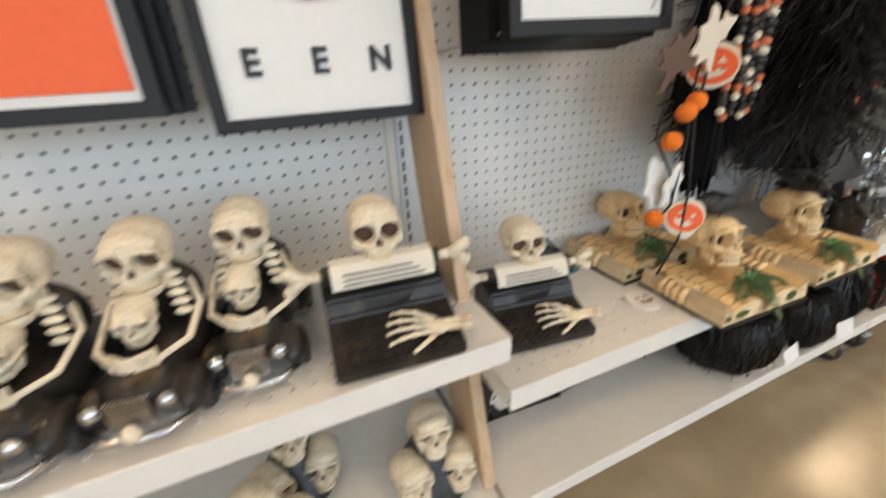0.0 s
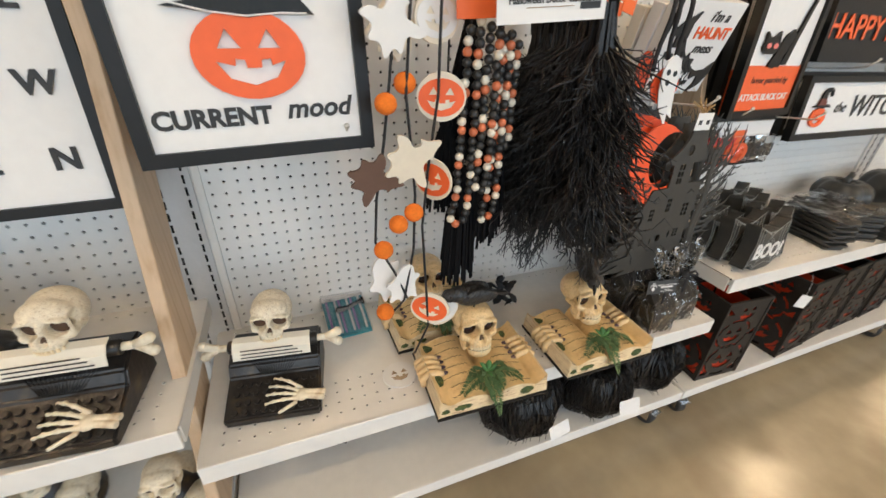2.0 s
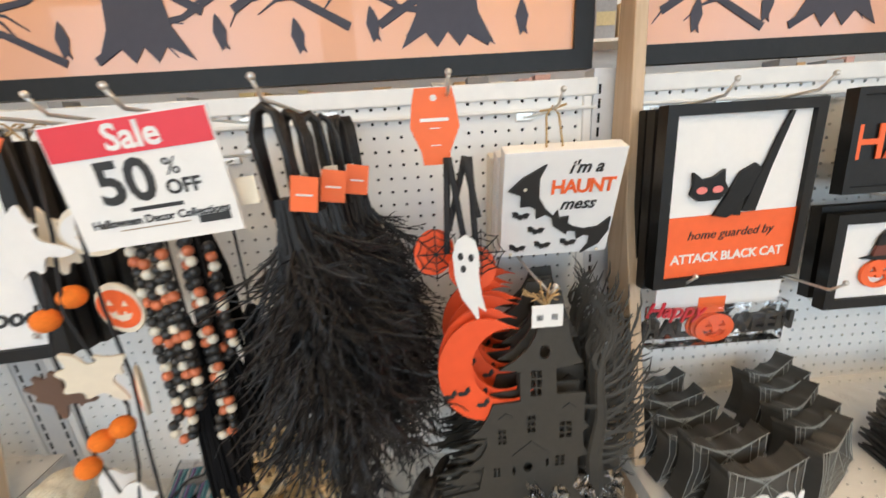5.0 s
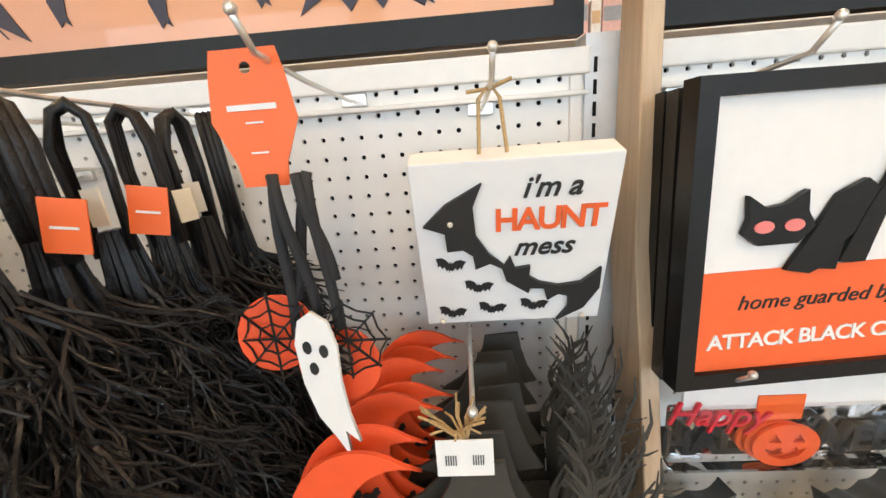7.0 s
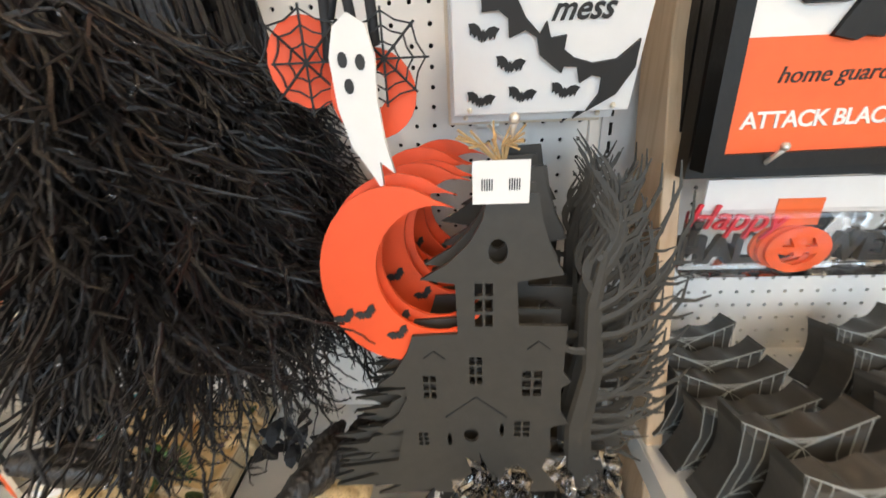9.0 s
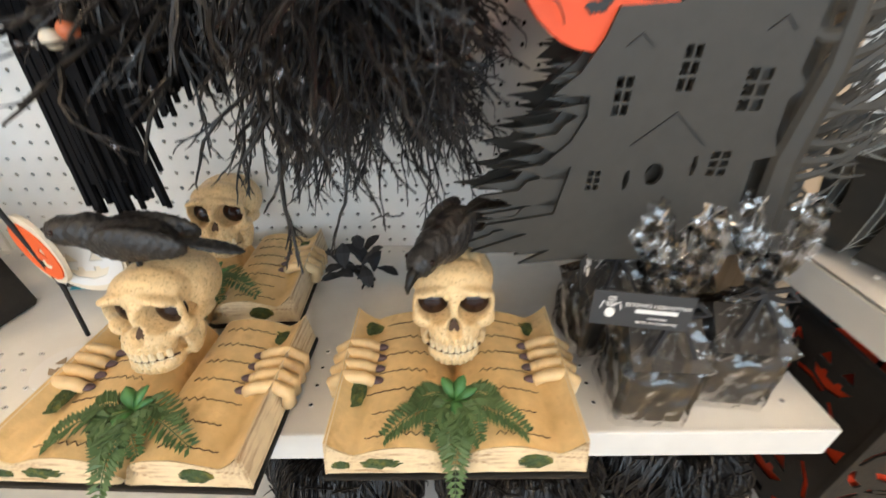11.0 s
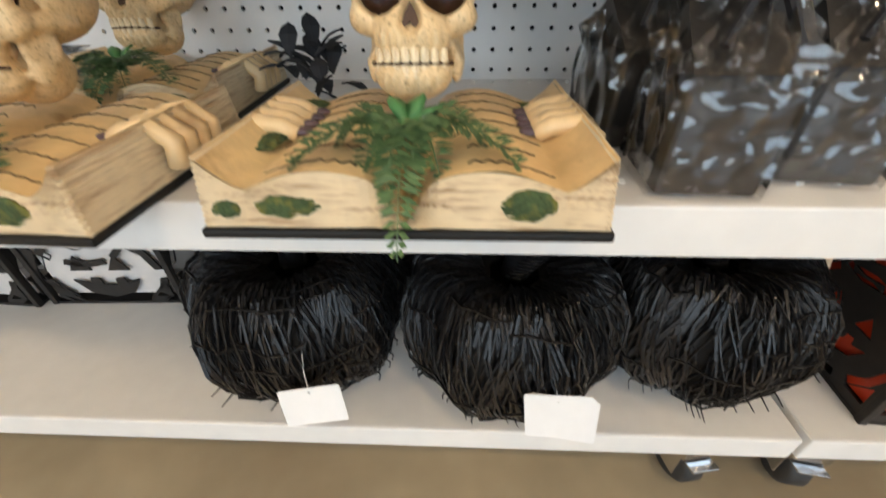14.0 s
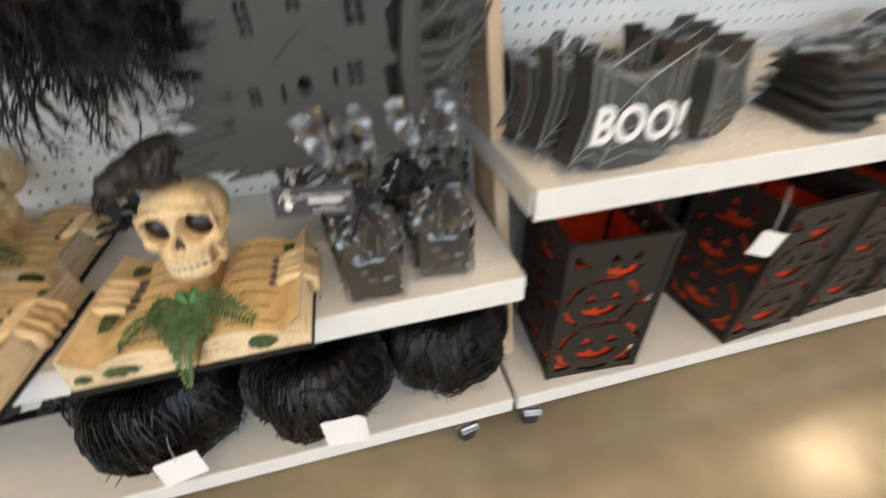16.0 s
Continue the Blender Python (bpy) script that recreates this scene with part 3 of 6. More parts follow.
put(s, "lettering", words("%", 0.024, 0.0003), M_INK, 0.030, 0.010, -0.0015)
put(s, "lettering", words("OFF", 0.020, 0.0003, bold=0.0005), M_INK, 0.036, -0.010, -0.0015)
put(s, "print_line", plate([[(-0.026, -0.0015), (0.026, -0.0015), (0.026, 0.0025), (-0.026, 0.0025)]], 0.0004), M_INK, 0.004, -0.0265, -0.0013)
put(s, "lettering", words("Halloween Decor Collections", 0.0115, 0.0003, bold=0.0003), M_INK, 0.004, -0.037, -0.0015)
put(s, "print_line", plate([[(-0.040, -0.0006), (0.030, -0.0006), (0.030, 0.0006), (-0.040, 0.0006)]], 0.0004), M_TAN, 0.0, -0.045, -0.0013)
put(s, "date_patch", plate([[(-0.016, -0.004), (0.016, -0.004), (0.016, 0.004), (-0.016, 0.004)]], 0.0006), M_INK, 0.056, -0.045, -0.0013)
hook(0.52, 1.185, 0.335)

# the long banners on top
def banner(x0, x1, turn):
    w, h = x1 - x0, 0.52
    f = picture_frame("framed_banner", pose((x0 + x1) / 2, 0.026, 1.243 + h / 2, 0), w, h, "long black framed orange picture of branches, bats and crows", "banners", depth=0.026, edge=0.034, face=M_BANNER)
    rnd = random.Random(turn)
    for k in range(9):
        cx = -w / 2 + 0.1 + (w - 0.2) * k / 8
        cz = -h / 2 + 0.105 + 0.035 * (k % 3)
        bm = bmesh.new()
        d = 1 if k % 2 else -1
        pts = [(cx - d * 0.16, 0, cz - 0.05), (cx - d * 0.07, 0, cz + 0.0), (cx, 0, cz + 0.012), (cx + d * 0.08, 0, cz + 0.05), (cx + d * 0.15, 0, cz + 0.055)]
        add_tube(bm, pts, 0.008, 6, 0.002)
        for q in range(6):
            p = Vector(pts[1 + q % 3])
            a = rnd.uniform(-0.9, 0.9)
            e = p + Vector((d * 0.07 * math.cos(a), 0, 0.07 * math.sin(a)))
            add_tube(bm, [p, p.lerp(e, 0.5) + Vector((0, 0, 0.008)), e], 0.004, 5, 0.001)
        bmesh.ops.scale(bm, vec=(1, 0.12, 1), verts=bm.verts)
        part("branch", bm, M_NIGHT, f, at=pose(0, -0.0042, 0))
    for k in range(8):
        cx = -w / 2 + 0.13 + (w - 0.26) * k / 7
        crow = [(0, 0.045), (0.008, 0.03), (0.016, 0.0), (0.010, -0.03), (0.014, -0.05), (0.004, -0.04), (-0.004, -0.05), (-0.008, -0.03), (-0.014, 0.0), (-0.006, 0.03)]
        if k in (2, 6):
            put(f, "big_bat", plate([[(-0.085, -0.055), (-0.055, 0.0), (-0.045, 0.075), (-0.012, 0.055), (0.012, 0.055), (0.045, 0.075), (0.055, 0.0), (0.085, -0.055), (0.04, -0.03), (0.02, -0.055), (0.0, -0.03), (-0.02, -0.055), (-0.04, -0.03)]], 0.001), M_NIGHT, cx, -h / 2 + 0.105, -0.0045)
        else:
            put(f, "hanging_bat", plate([[(a * 0.8, b * 0.62) for a, b in crow]], 0.001), M_NIGHT, cx, -h / 2 + 0.082 + 0.012 * (k % 2), -0.0045, rnd.uniform(-6, 6))
    return f


banner(-0.040, 1.150, 3)
banner(1.212, 2.400, 8)
banner(-1.230, -0.068, 5)

# ---- haunted house signs ----
M_HOUSE = material("dark_grey_painted_board", (0.038, 0.035, 0.029), 0.55, vary=0.15, grain=80)
M_MOON = material("orange_red_board", (0.82, 0.09, 0.02), 0.55, vary=0.06)


def house_sign(m):
    """A tall house with windows, a crescent moon and a bare tree, cut from board; the origin is the top of its tower."""
    rnd = random.Random(4)
    s = thing("haunted_house_sign", m, "dark cut-out haunted house sign with an orange crescent moon", "sign", "haunted house signs")
    win = lambda x, z, w, h: [[(x + i * w * 0.55 - w / 2, z + j * h * 0.36 - h / 2), (x + i * w * 0.55 - w / 2, z + j * h * 0.36 - h / 2 + h * 0.28), (x + i * w * 0.55 - w / 2 + w * 0.42, z + j * h * 0.36 - h / 2 + h * 0.28), (x + i * w * 0.55 - w / 2 + w * 0.42, z + j * h * 0.36 - h / 2)] for i in (0, 1) for j in (0, 1, 2)]
    tower = [(-0.0191, -0.001), (0.0217, 0.0005), (0.026, -0.0222), (0.0342, -0.0478), (0.0466, -0.0702), (0.0231, -0.0739), (0.0066, -0.0764), (0.0093, -0.12), (0.0529, -0.1214), (0.0525, -0.172), (0.0608, -0.1834), (0.0516, -0.1912), (0.053, -0.2189), (0.0614, -0.2353), (0.0444, -0.2394), (0.0462, -0.2777), (0.1138, -0.2865), (0.1124, -0.3271), (-0.0058, -0.3335), (-0.0954, -0.3335), (-0.14, -0.3382), (-0.1118, -0.3225), (-0.1854, -0.3243), (-0.135, -0.3061), (-0.1738, -0.2971), (-0.1134, -0.2865), (-0.1046, -0.2436), (-0.1283, -0.2419), (-0.1081, -0.223), (-0.0982, -0.2029), (-0.099, -0.1888), (-0.1266, -0.1873), (-0.1082, -0.172), (-0.0946, -0.1498), (-0.088, -0.1305), (-0.0459, -0.1283), (-0.047, -0.0777), (-0.0768, -0.0727), (-0.0522, -0.0579), (-0.0342, -0.0402), (-0.0228, -0.0195)]
    holes = win(-0.0218, -0.0990, 0.0166, 0.0432) + win(-0.0296, -0.1698, 0.0128, 0.0312) + win(-0.0746, -0.1888, 0.0128, 0.0276) + win(0.0240, -0.1850, 0.0192, 0.0300) + win(-0.0843, -0.2554, 0.0109, 0.0168) + win(0.0162, -0.2419, 0.0160, 0.0204)
    holes += [oval(-0.0100, -0.0478, 0.0083, 0.0114, 12), oval(-0.0351, -0.2503, 0.0077, 0.0096, 12), oval(-0.0573, -0.2554, 0.0026, 0.0096, 6), oval(-0.0041, -0.2436, 0.0026, 0.0096, 6)]
    part("house", plate([tower], 0.004, holes), M_HOUSE, s)
    for x, z, w in ((-0.069, -0.147, 0.020), (0.028, -0.137, 0.020), (-0.030, -0.201, 0.060)):
        bm = bmesh.new()
        for k in (-1, 1):
            add_tube(bm, [(x, -0.0025, z), (x + k * w / 2, -0.0025, z - w * 0.42)], 0.0008, 4)
        part("gable_line", bm, M_INK, s)
    moon = oval(-0.098, -0.075, 0.068, 0.084, 30, radians(58), radians(330)) + oval(-0.062, -0.068, 0.054, 0.060, 24, radians(320), radians(72))
    part("moon", plate([moon], 0.004), M_MOON, s, "orange crescent moon", at=pose(0, 0.0045, 0))
    for x, z in ((-0.128, -0.108), (-0.100, -0.130), (-0.148, -0.112)):
        put(s, "small_bat", plate([bat_outline(0.022, 0.009)], 0.001), M_INK, x, z, 0.0015, 30)
    bm = bmesh.new()
    # stepped pointed hedges at the left
    for k in range(7):
        z = -0.318 + 0.024 * k
        reach = -0.205 + 0.013 * k + 0.012 * (k % 2)
        pts = [(-0.09, z - 0.010), (reach + 0.030, z - 0.010), (reach + 0.020, z - 0.004), (reach, z - 0.001), (reach + 0.034, z + 0.004), (reach + 0.040, z + 0.012), (-0.09, z + 0.026)]
        part("hedge", plate([pts], 0.004), M_HOUSE, s, at=pose(0, 0.0046, 0))
    # bare tree on the right, its limbs swept upwards
    bm = bmesh.new()
    add_tube(bm, [(0.078, 0, -0.32), (0.072, 0, -0.24), (0.080, 0, -0.17), (0.074, 0, -0.10), (0.080, 0, -0.05)], 0.016, 6, 0.004)
    for k in range(15):
        u = k / 14
        p = Vector((0.076, 0, -0.27 + 0.21 * u))
        side = -1 if k in (8, 12) else 1
        a = radians(8 + 62 * u + rnd.uniform(-20, 20))
        ln = (0.055 + 0.055 * math.sin(math.pi * u)) * rnd.uniform(0.8, 1.15) * (0.5 if side < 0 else 1)
        pts = [p]
        for q in range(4):
            b = a - 0.45 + 0.28 * q
            pts.append(pts[-1] + Vector((side * math.cos(b), 0, math.sin(b))) * ln / 4)
        add_tube(bm, pts, 0.0052, 5, 0.0011)
        for q in range(4):
            c = pts[1 + q % 3].lerp(pts[2 + q % 3], rnd.random())
            b = a + rnd.choice((-0.5, 0.55, 0.75))
            e = c + Vector((side * math.cos(b), 0, math.sin(b))) * rnd.uniform(0.022, 0.042)
            add_tube(bm, [c, c.lerp(e, 0.5) + Vector((side * 0.004, 0, -0.003)), e], 0.0031, 4, 0.0009)
    bmesh.ops.scale(bm, vec=(1, 0.35, 1), verts=bm.verts)
    part("tree", bm, M_HOUSE, s)
    return s


house = house_sign(pose(0.991, -0.276, 0.888, -2, 0, 0))
for k in range(6):
    copy_thing(house, pose(0.994 + 0.007 * (k % 3) + 0.004 * k, -0.246 + 0.032 * k, 0.890 + 0.006 * (k % 2), -5 + k, (1.5, -2, 1)[k % 3], (3, -4, 5)[k % 3]))
hook(0.99, 0.915, 0.29)
t = thing("price_tag", pose(0.982, -0.283, 0.900), "white barcode tag tied with frayed jute twine", "tag")
part("card", box(-0.022, 0.022, -0.0012, 0.0, -0.017, 0.017, 0.0005), M_WHITE, t)
bm = bmesh.new()
for k in range(10):
    x = (-0.015 if k < 5 else 0.006) + 0.0019 * (k % 5)
    add_box(bm, x, x + 0.0009, -0.0018, -0.0013, -0.006, 0.003)
part("barcode", bm, M_INK, t)
bm = bmesh.new()
rnd = random.Random(1)
for k in range(22):
    a = rnd.uniform(0, math.tau)
    add_tube(bm, [(0.002, 0.004, 0.01), (-0.006 + 0.012 * math.cos(a), 0.004 + 0.008 * math.sin(a), 0.028), (-0.008 + 0.026 * math.cos(a), 0.006 + 0.016 * math.sin(a), 0.036 + rnd.uniform(-0.012, 0.008))], 0.0011, 4)
part("twine_bow", bm, M_TWINE, t)

# ---- brooms ----
M_TWIG = material("black_glitter_twig", (0.009, 0.0085, 0.009), 0.36, vary=0.6, grain=200, spec=0.42, bump=0.6, bump_scale=300)
M_GLIT = material("black_glitter", (0.45, 0.45, 0.48), 0.10, 0.9, vary=0.5, grain=400, bump=1.0, bump_scale=900)


def broom_meshes(seed):
    """Twigs that fan out and fork below a bound neck; the origin is the top of the hanging loop."""
    rnd = random.Random(seed)
    bm, glit = bmesh.new(), bmesh.new()

    def twig(p, d, ln, r, depth):
        pts = [p]
        for k in range(4):
            d = (d + Vector((rnd.uniform(-1, 1), rnd.uniform(-1, 1), rnd.uniform(-0.6, 0.5))) * 0.36).normalized()
            pts.append(pts[-1] + d * ln / 4)
        add_tube(bm, pts, r, 4 if depth else 5, r * 0.5)
        if rnd.random() < 0.4:
            c = pts[2]
            glit_v = [glit.verts.new(c + Vector((rnd.uniform(-1, 1), rnd.uniform(-1, 1), rnd.uniform(-1, 1))) * 0.0024) for _ in range(3)]
            glit.faces.new(glit_v)
        if depth < 2:
            for k in range(4 if depth == 0 else 3):
                q = pts[rnd.choice((1, 2, 3, 4))]
                e = (d + Vector((rnd.uniform(-1, 1), rnd.uniform(-0.8, 0.8), rnd.uniform(-0.6, 0.5))) * 0.75).normalized()
                twig(q, e, ln * rnd.uniform(0.30, 0.48), r * 0.62, depth + 1)

    for k in range(64):
        a, s = rnd.uniform(0, math.tau), math.sqrt(rnd.random())
        p = Vector((0.016 * s * math.cos(a), 0.012 * s * math.sin(a), -0.10))
        flare = Vector((0.070 * s * math.cos(a), 0.062 * s * math.sin(a), -0.28 - 0.17 * rnd.random()))
        wob = lambda: Vector((rnd.uniform(-1, 1), rnd.uniform(-1, 1), 0)) * 0.017
        add_tube(bm, [p, p + flare * 0.2 + Vector((0, 0, -0.025)), p + flare * 0.4 + wob() + Vector((0, 0, -0.02)), p + flare * 0.6 + wob(), p + flare * 0.8], 0.0027, 5, 0.0019)
        for q in range(8):
            st = (p + flare * 0.8) if q == 0 else p.lerp(p + flare, rnd.uniform(0.12, 0.7))
            out = (flare.normalized() + Vector((math.cos(a) * 0.4, math.sin(a) * 0.5, 0.25)) * rnd.uniform(0.3, 1.7)).normalized()
            twig(st, out, rnd.uniform(0.06, 0.112), 0.0024, 0 if q < 2 else 1)
    return bm, glit


bm, glit = broom_meshes(2)
LEAN = Matrix.Rotation(radians(-4), 4, "Y") @ Matrix.Diagonal((0.90, 1, 1, 1))
broom = thing("twig_broom", pose(0.656, -0.30, 1.190) @ LEAN, "black glittered twig broom hanging upside down by a loop", "broom", "twig brooms")
part("twig_head", bm, M_TWIG, broom)
part("glitter", glit, M_GLIT, broom)
bm = bmesh.new()
for k in range(3):
    o = 0.006 * (k - 1)
    add_tube(bm, [(-0.016, o, -0.12), (-0.018 + o * 0.4, o, -0.03), (-0.010, o, -0.004), (0.002, o, 0.002), (0.013, o, -0.008), (0.016, o, -0.05), (0.012, o, -0.12)], 0.0052, 6)
part("hanging_loop", bm, M_TWIG, broom, smooth=True)
part("tag", box(-0.045, -0.022, -0.020, -0.0185, -0.098, -0.068), M_CREAM, broom, "cream paper tag", at=pose(0, -0.004, 0))
for k in range(5):
    copy_thing(broom, pose(0.660 + 0.008 * (k + 1), -0.30 + 0.048 * (k + 1), 1.184 - 0.002 * k) @ LEAN @ pose(0, 0, 0, 0, 0, (170, 40, 200, 75, 300)[k]) @ Matrix.Diagonal((1, 1, 1.0 + 0.03 * k, 1)))
hook(0.662, 1.186, 0.335)
for k in range(3):
    t = thing("orange_hang_tag", pose(0.690 + 0.022 * k, -0.318 + 0.05 * k, 1.098, 0, 10, 12), "orange paper hang tag on a broom", "tag", "orange hang tags")
    part("card", box(-0.015, 0.015, -0.0007, 0.0007, -0.022, 0.018), M_TAG, t)
    part("print_line", box(-0.009, 0.009, -0.0014, -0.0009, -0.004, -0.002), M_WHITE, t)

# ---- garlands ----
M_FELT = material("orange_felt", (0.85, 0.20, 0.02), 0.95, vary=0.15, grain=250, bump=0.8, bump_scale=400)
M_CORD = material("black_cord", (0.02, 0.02, 0.022), 0.8, vary=0.2)
M_BROWN = material("brown_board", (0.13, 0.075, 0.055), 0.6, vary=0.1)
M_BEAD_W = material("cream_bead", (0.72, 0.66, 0.54), 0.4, vary=0.08)
M_BEAD_O = material("terracotta_bead", (0.58, 0.16, 0.07), 0.42, vary=0.1)
M_BEAD_B = material("black_bead", (0.02, 0.02, 0.02), 0.4, vary=0.2)
M_YARN = material("black_yarn", (0.006, 0.006, 0.007), 0.9, spec=0.15, vary=0.4, grain=300)


def ghost_outline(s):
    return [(0, s), (0.28 * s, 0.85 * s), (0.38 * s, 0.5 * s), (0.75 * s, 0.45 * s), (0.5 * s, 0.15 * s), (0.62 * s, -0.3 * s), (0.85 * s, -0.75 * s), (0.4 * s, -0.55 * s), (0.15 * s, -1.0 * s), (-0.1 * s, -0.6 * s), (-0.5 * s, -0.95 * s), (-0.42 * s, -0.3 * s), (-0.85 * s, 0.0), (-0.45 * s, 0.2 * s), (-0.35 * s, 0.7 * s)]


def witch_outline(s):
    """A rider on a broom: hat, cape and bristles."""
    pts = ((-1.05, 0.05), (-0.7, 0.3), (-0.35, 0.2), (-0.25, 0.5), (-0.5, 0.52), (-0.2, 0.68), (0.05, 1.1), (0.18, 0.62), (0.4, 0.5), (0.22, 0.45), (0.3, 0.15), (0.6, 0.08), (1.05, -0.1), (0.7, -0.28), (0.35, -0.2), (0.3, -0.75), (0.05, -0.5), (-0.2, -0.95), (-0.35, -0.45), (-0.75, -0.5), (-0.55, -0.1))
    return [(x * s, z * s) for x, z in pts]


felt = thing("felt_ball_garland", pose(0.36, -0.275, 1.18), "black cord garland with orange felt balls and painted wooden figures", "garland")
G = Vector((0.36, -0.275, 1.18))
cords = (((0.352, 1.185), (0.346, 1.10), (0.330, 0.98), (0.318, 0.90), (0.305, 0.80), (0.300, 0.72), (0.330, 0.66), (0.352, 0.60)),
         ((0.372, 1.185), (0.362, 1.06), (0.352, 0.96), (0.362, 0.88), (0.372, 0.80), (0.366, 0.70), (0.345, 0.60), (0.320, 0.56)),
         ((0.405, 1.185), (0.404, 1.08), (0.402, 0.96), (0.394, 0.85), (0.384, 0.74), (0.388, 0.62), (0.396, 0.52), (0.372, 0.44)))
for n, c in enumerate(cords):
    part("cord", tube([Vector((x, -0.275 + 0.01 * math.sin(i * 1.7 + n), z)) - G for i, (x, z) in enumerate(c)], 0.0022, 6), M_CORD, felt, smooth=True)
for x, y, z in ((0.323, -0.28, 0.949), (0.355, -0.268, 0.975), (0.366, -0.278, 0.773), (0.337, -0.285, 0.758), (0.309, -0.29, 0.716), (0.308, -0.285, 0.581)):
    part("felt_ball", ball(Vector((x, y, z)) - G, 0.0165, 16, 11, (1, 1, 0.94)), M_FELT, felt, smooth=True)
for nm, out, mat, x, y, z, turn, sh in (("ghost_figure", witch_outline(0.052), M_WHITE, 0.337, -0.285, 1.050, 8, 1), ("ghost_figure", witch_outline(0.05), M_CREAM, 0.348, -0.255, 1.045, -14, 0.8),
                                       ("witch_figure", witch_outline(0.056), M_CREAM, 0.362, -0.285, 0.862, 55, 1), ("crow_figure", witch_outline(0.05), M_BROWN, 0.300, -0.28, 0.835, 100, 1),
                                       ("ghost_figure", ghost_outline(0.045), M_WHITE, 0.345, -0.28, 0.632, 12, 1), ("ghost_figure", ghost_outline(0.05), M_WHITE, 0.318, -0.265, 0.640, -20, 1)):
    part(nm, plate([rounded(out)], 0.004), mat, felt, at=Matrix.Translation(Vector((x, y, z)) - G) @ Matrix.Rotation(radians(turn), 4, "Y") @ Matrix.Rotation(radians(12 * sh), 4, "Z"))
for mat, rim, x, y, z, r, turn, yaw in ((M_WHITE, M_CREAM, 0.404, -0.262, 1.060, 0.034, 0, 10), (M_ORANGE, M_CREAM, 0.412, -0.270, 0.955, 0.036, 0, -15), (M_ORANGE, M_CREAM, 0.402, -0.268, 0.825, 0.036, 0, -55),
                                       (M_ORANGE, M_CREAM, 0.398, -0.280, 0.565, 0.036, 20, -25), (M_WHITE, M_CREAM, 0.428, -0.272, 0.545, 0.034, 0, 5)):
    m = Matrix.Translation(Vector((x, y, z)) - G) @ Matrix.Rotation(radians(yaw), 4, "Z") @ Matrix.Rotation(radians(turn), 4, "Y")
    p = part("pumpkin_figure", plate([oval(0, 0, r * 1.06, r, 24)], 0.004), rim, felt, at=m)
    part("painted_face", pumpkin_cut(r * 0.98, 0.0012), mat, p, at=pose(0, -0.0028, 0))
d = part("pumpkin_disc", plate([oval(0, 0, 0.036, 0.034, 24)], 0.004), M_WHITE, felt, "white wooden pumpkin disc lying on the shelf", at=Matrix.Translation(Vector((0.335, -0.275, 0.3975)) - G) @ Matrix.Rotation(radians(-88), 4, "X"))
part("painted_face", plate(pumpkin_face(0.03), 0.001), M_TAN, d, at=pose(0, -0.0028, 0))
t = thing("orange_hang_tag", pose(0.335, -0.30, 1.165, 0, 32, 14), "orange square paper hang tag on a garland", "tag", "orange hang tags")
part("card", box(-0.024, 0.024, -0.0007, 0.0007, -0.026, 0.026), M_TAG, t)
part("print_line", box(-0.014, 0.014, -0.0014, -0.0009, -0.003, -0.001), M_WHITE, t)
hook(0.352, 1.186, 0.30)
hook(0.405, 1.186, 0.29)

# strings of beads
beads = thing("bead_garland", pose(0.47, -0.262, 1.10), "looped garland of black, cream and terracotta wooden beads", "garland")
B0 = Vector((0.47, -0.262, 1.10))
BEAD = bpy.data.meshes.new("bead")
bm = ball((0, 0, 0), 0.0074, 10, 7)
bm.to_mesh(BEAD)
bm.free()
BEAD.polygons.foreach_set("use_smooth", [True] * len(BEAD.polygons))
bead_mesh = {}
for nm, mat in (("w", M_BEAD_W), ("o", M_BEAD_O), ("b", M_BEAD_B)):
    bead_mesh[nm] = BEAD.copy()
    bead_mesh[nm].materials.append(mat)
loops = ((0.452, 0.440, -0.272, 1.06, 0.735, 0.030), (0.482, 0.478, -0.280, 1.065, 0.80, 0.020), (0.512, 0.500, -0.268, 1.05, 0.735, 0.024), (0.536, 0.528, -0.256, 1.03, 0.86, 0.016))
rnd = random.Random(8)
for a, b, y, z1, z0, w in loops:
    path, s = [], 0.0
    for k in range(61):
        u = k / 60
        if u < 0.45:
            p = Vector((a - w * 0.6 * u, y, z1 + (z0 + w - z1) * u / 0.45))
        elif u < 0.55:
            q = math.pi * (u - 0.45) / 0.10
            p = Vector((b + w * (0.5 - 0.5 * math.cos(q)) - 0.006, y - 0.004, z0 + w - w * math.sin(q)))
        else:
            p = Vector((b + w - 0.004, y - 0.006, z0 + w + (z1 - z0 - w) * (u - 0.55) / 0.45))
        path.append(p)
    last, n = path[0], 0
    for p, q in zip(path, path[1:]):
        while (q - last).length > 0.0142:
            last = last + (q - last).normalized() * 0.0142
            c = "bwob"[n % 4] if rnd.random() > 0.1 else "b"
            n += 1
            part("bead", bead_mesh[c], None, beads, at=Matrix.Translation(last - B0 + Vector((rnd.uniform(-1, 1), rnd.uniform(-1, 1), 0)) * 0.0015))
hook(0.475, 1.12, 0.27)
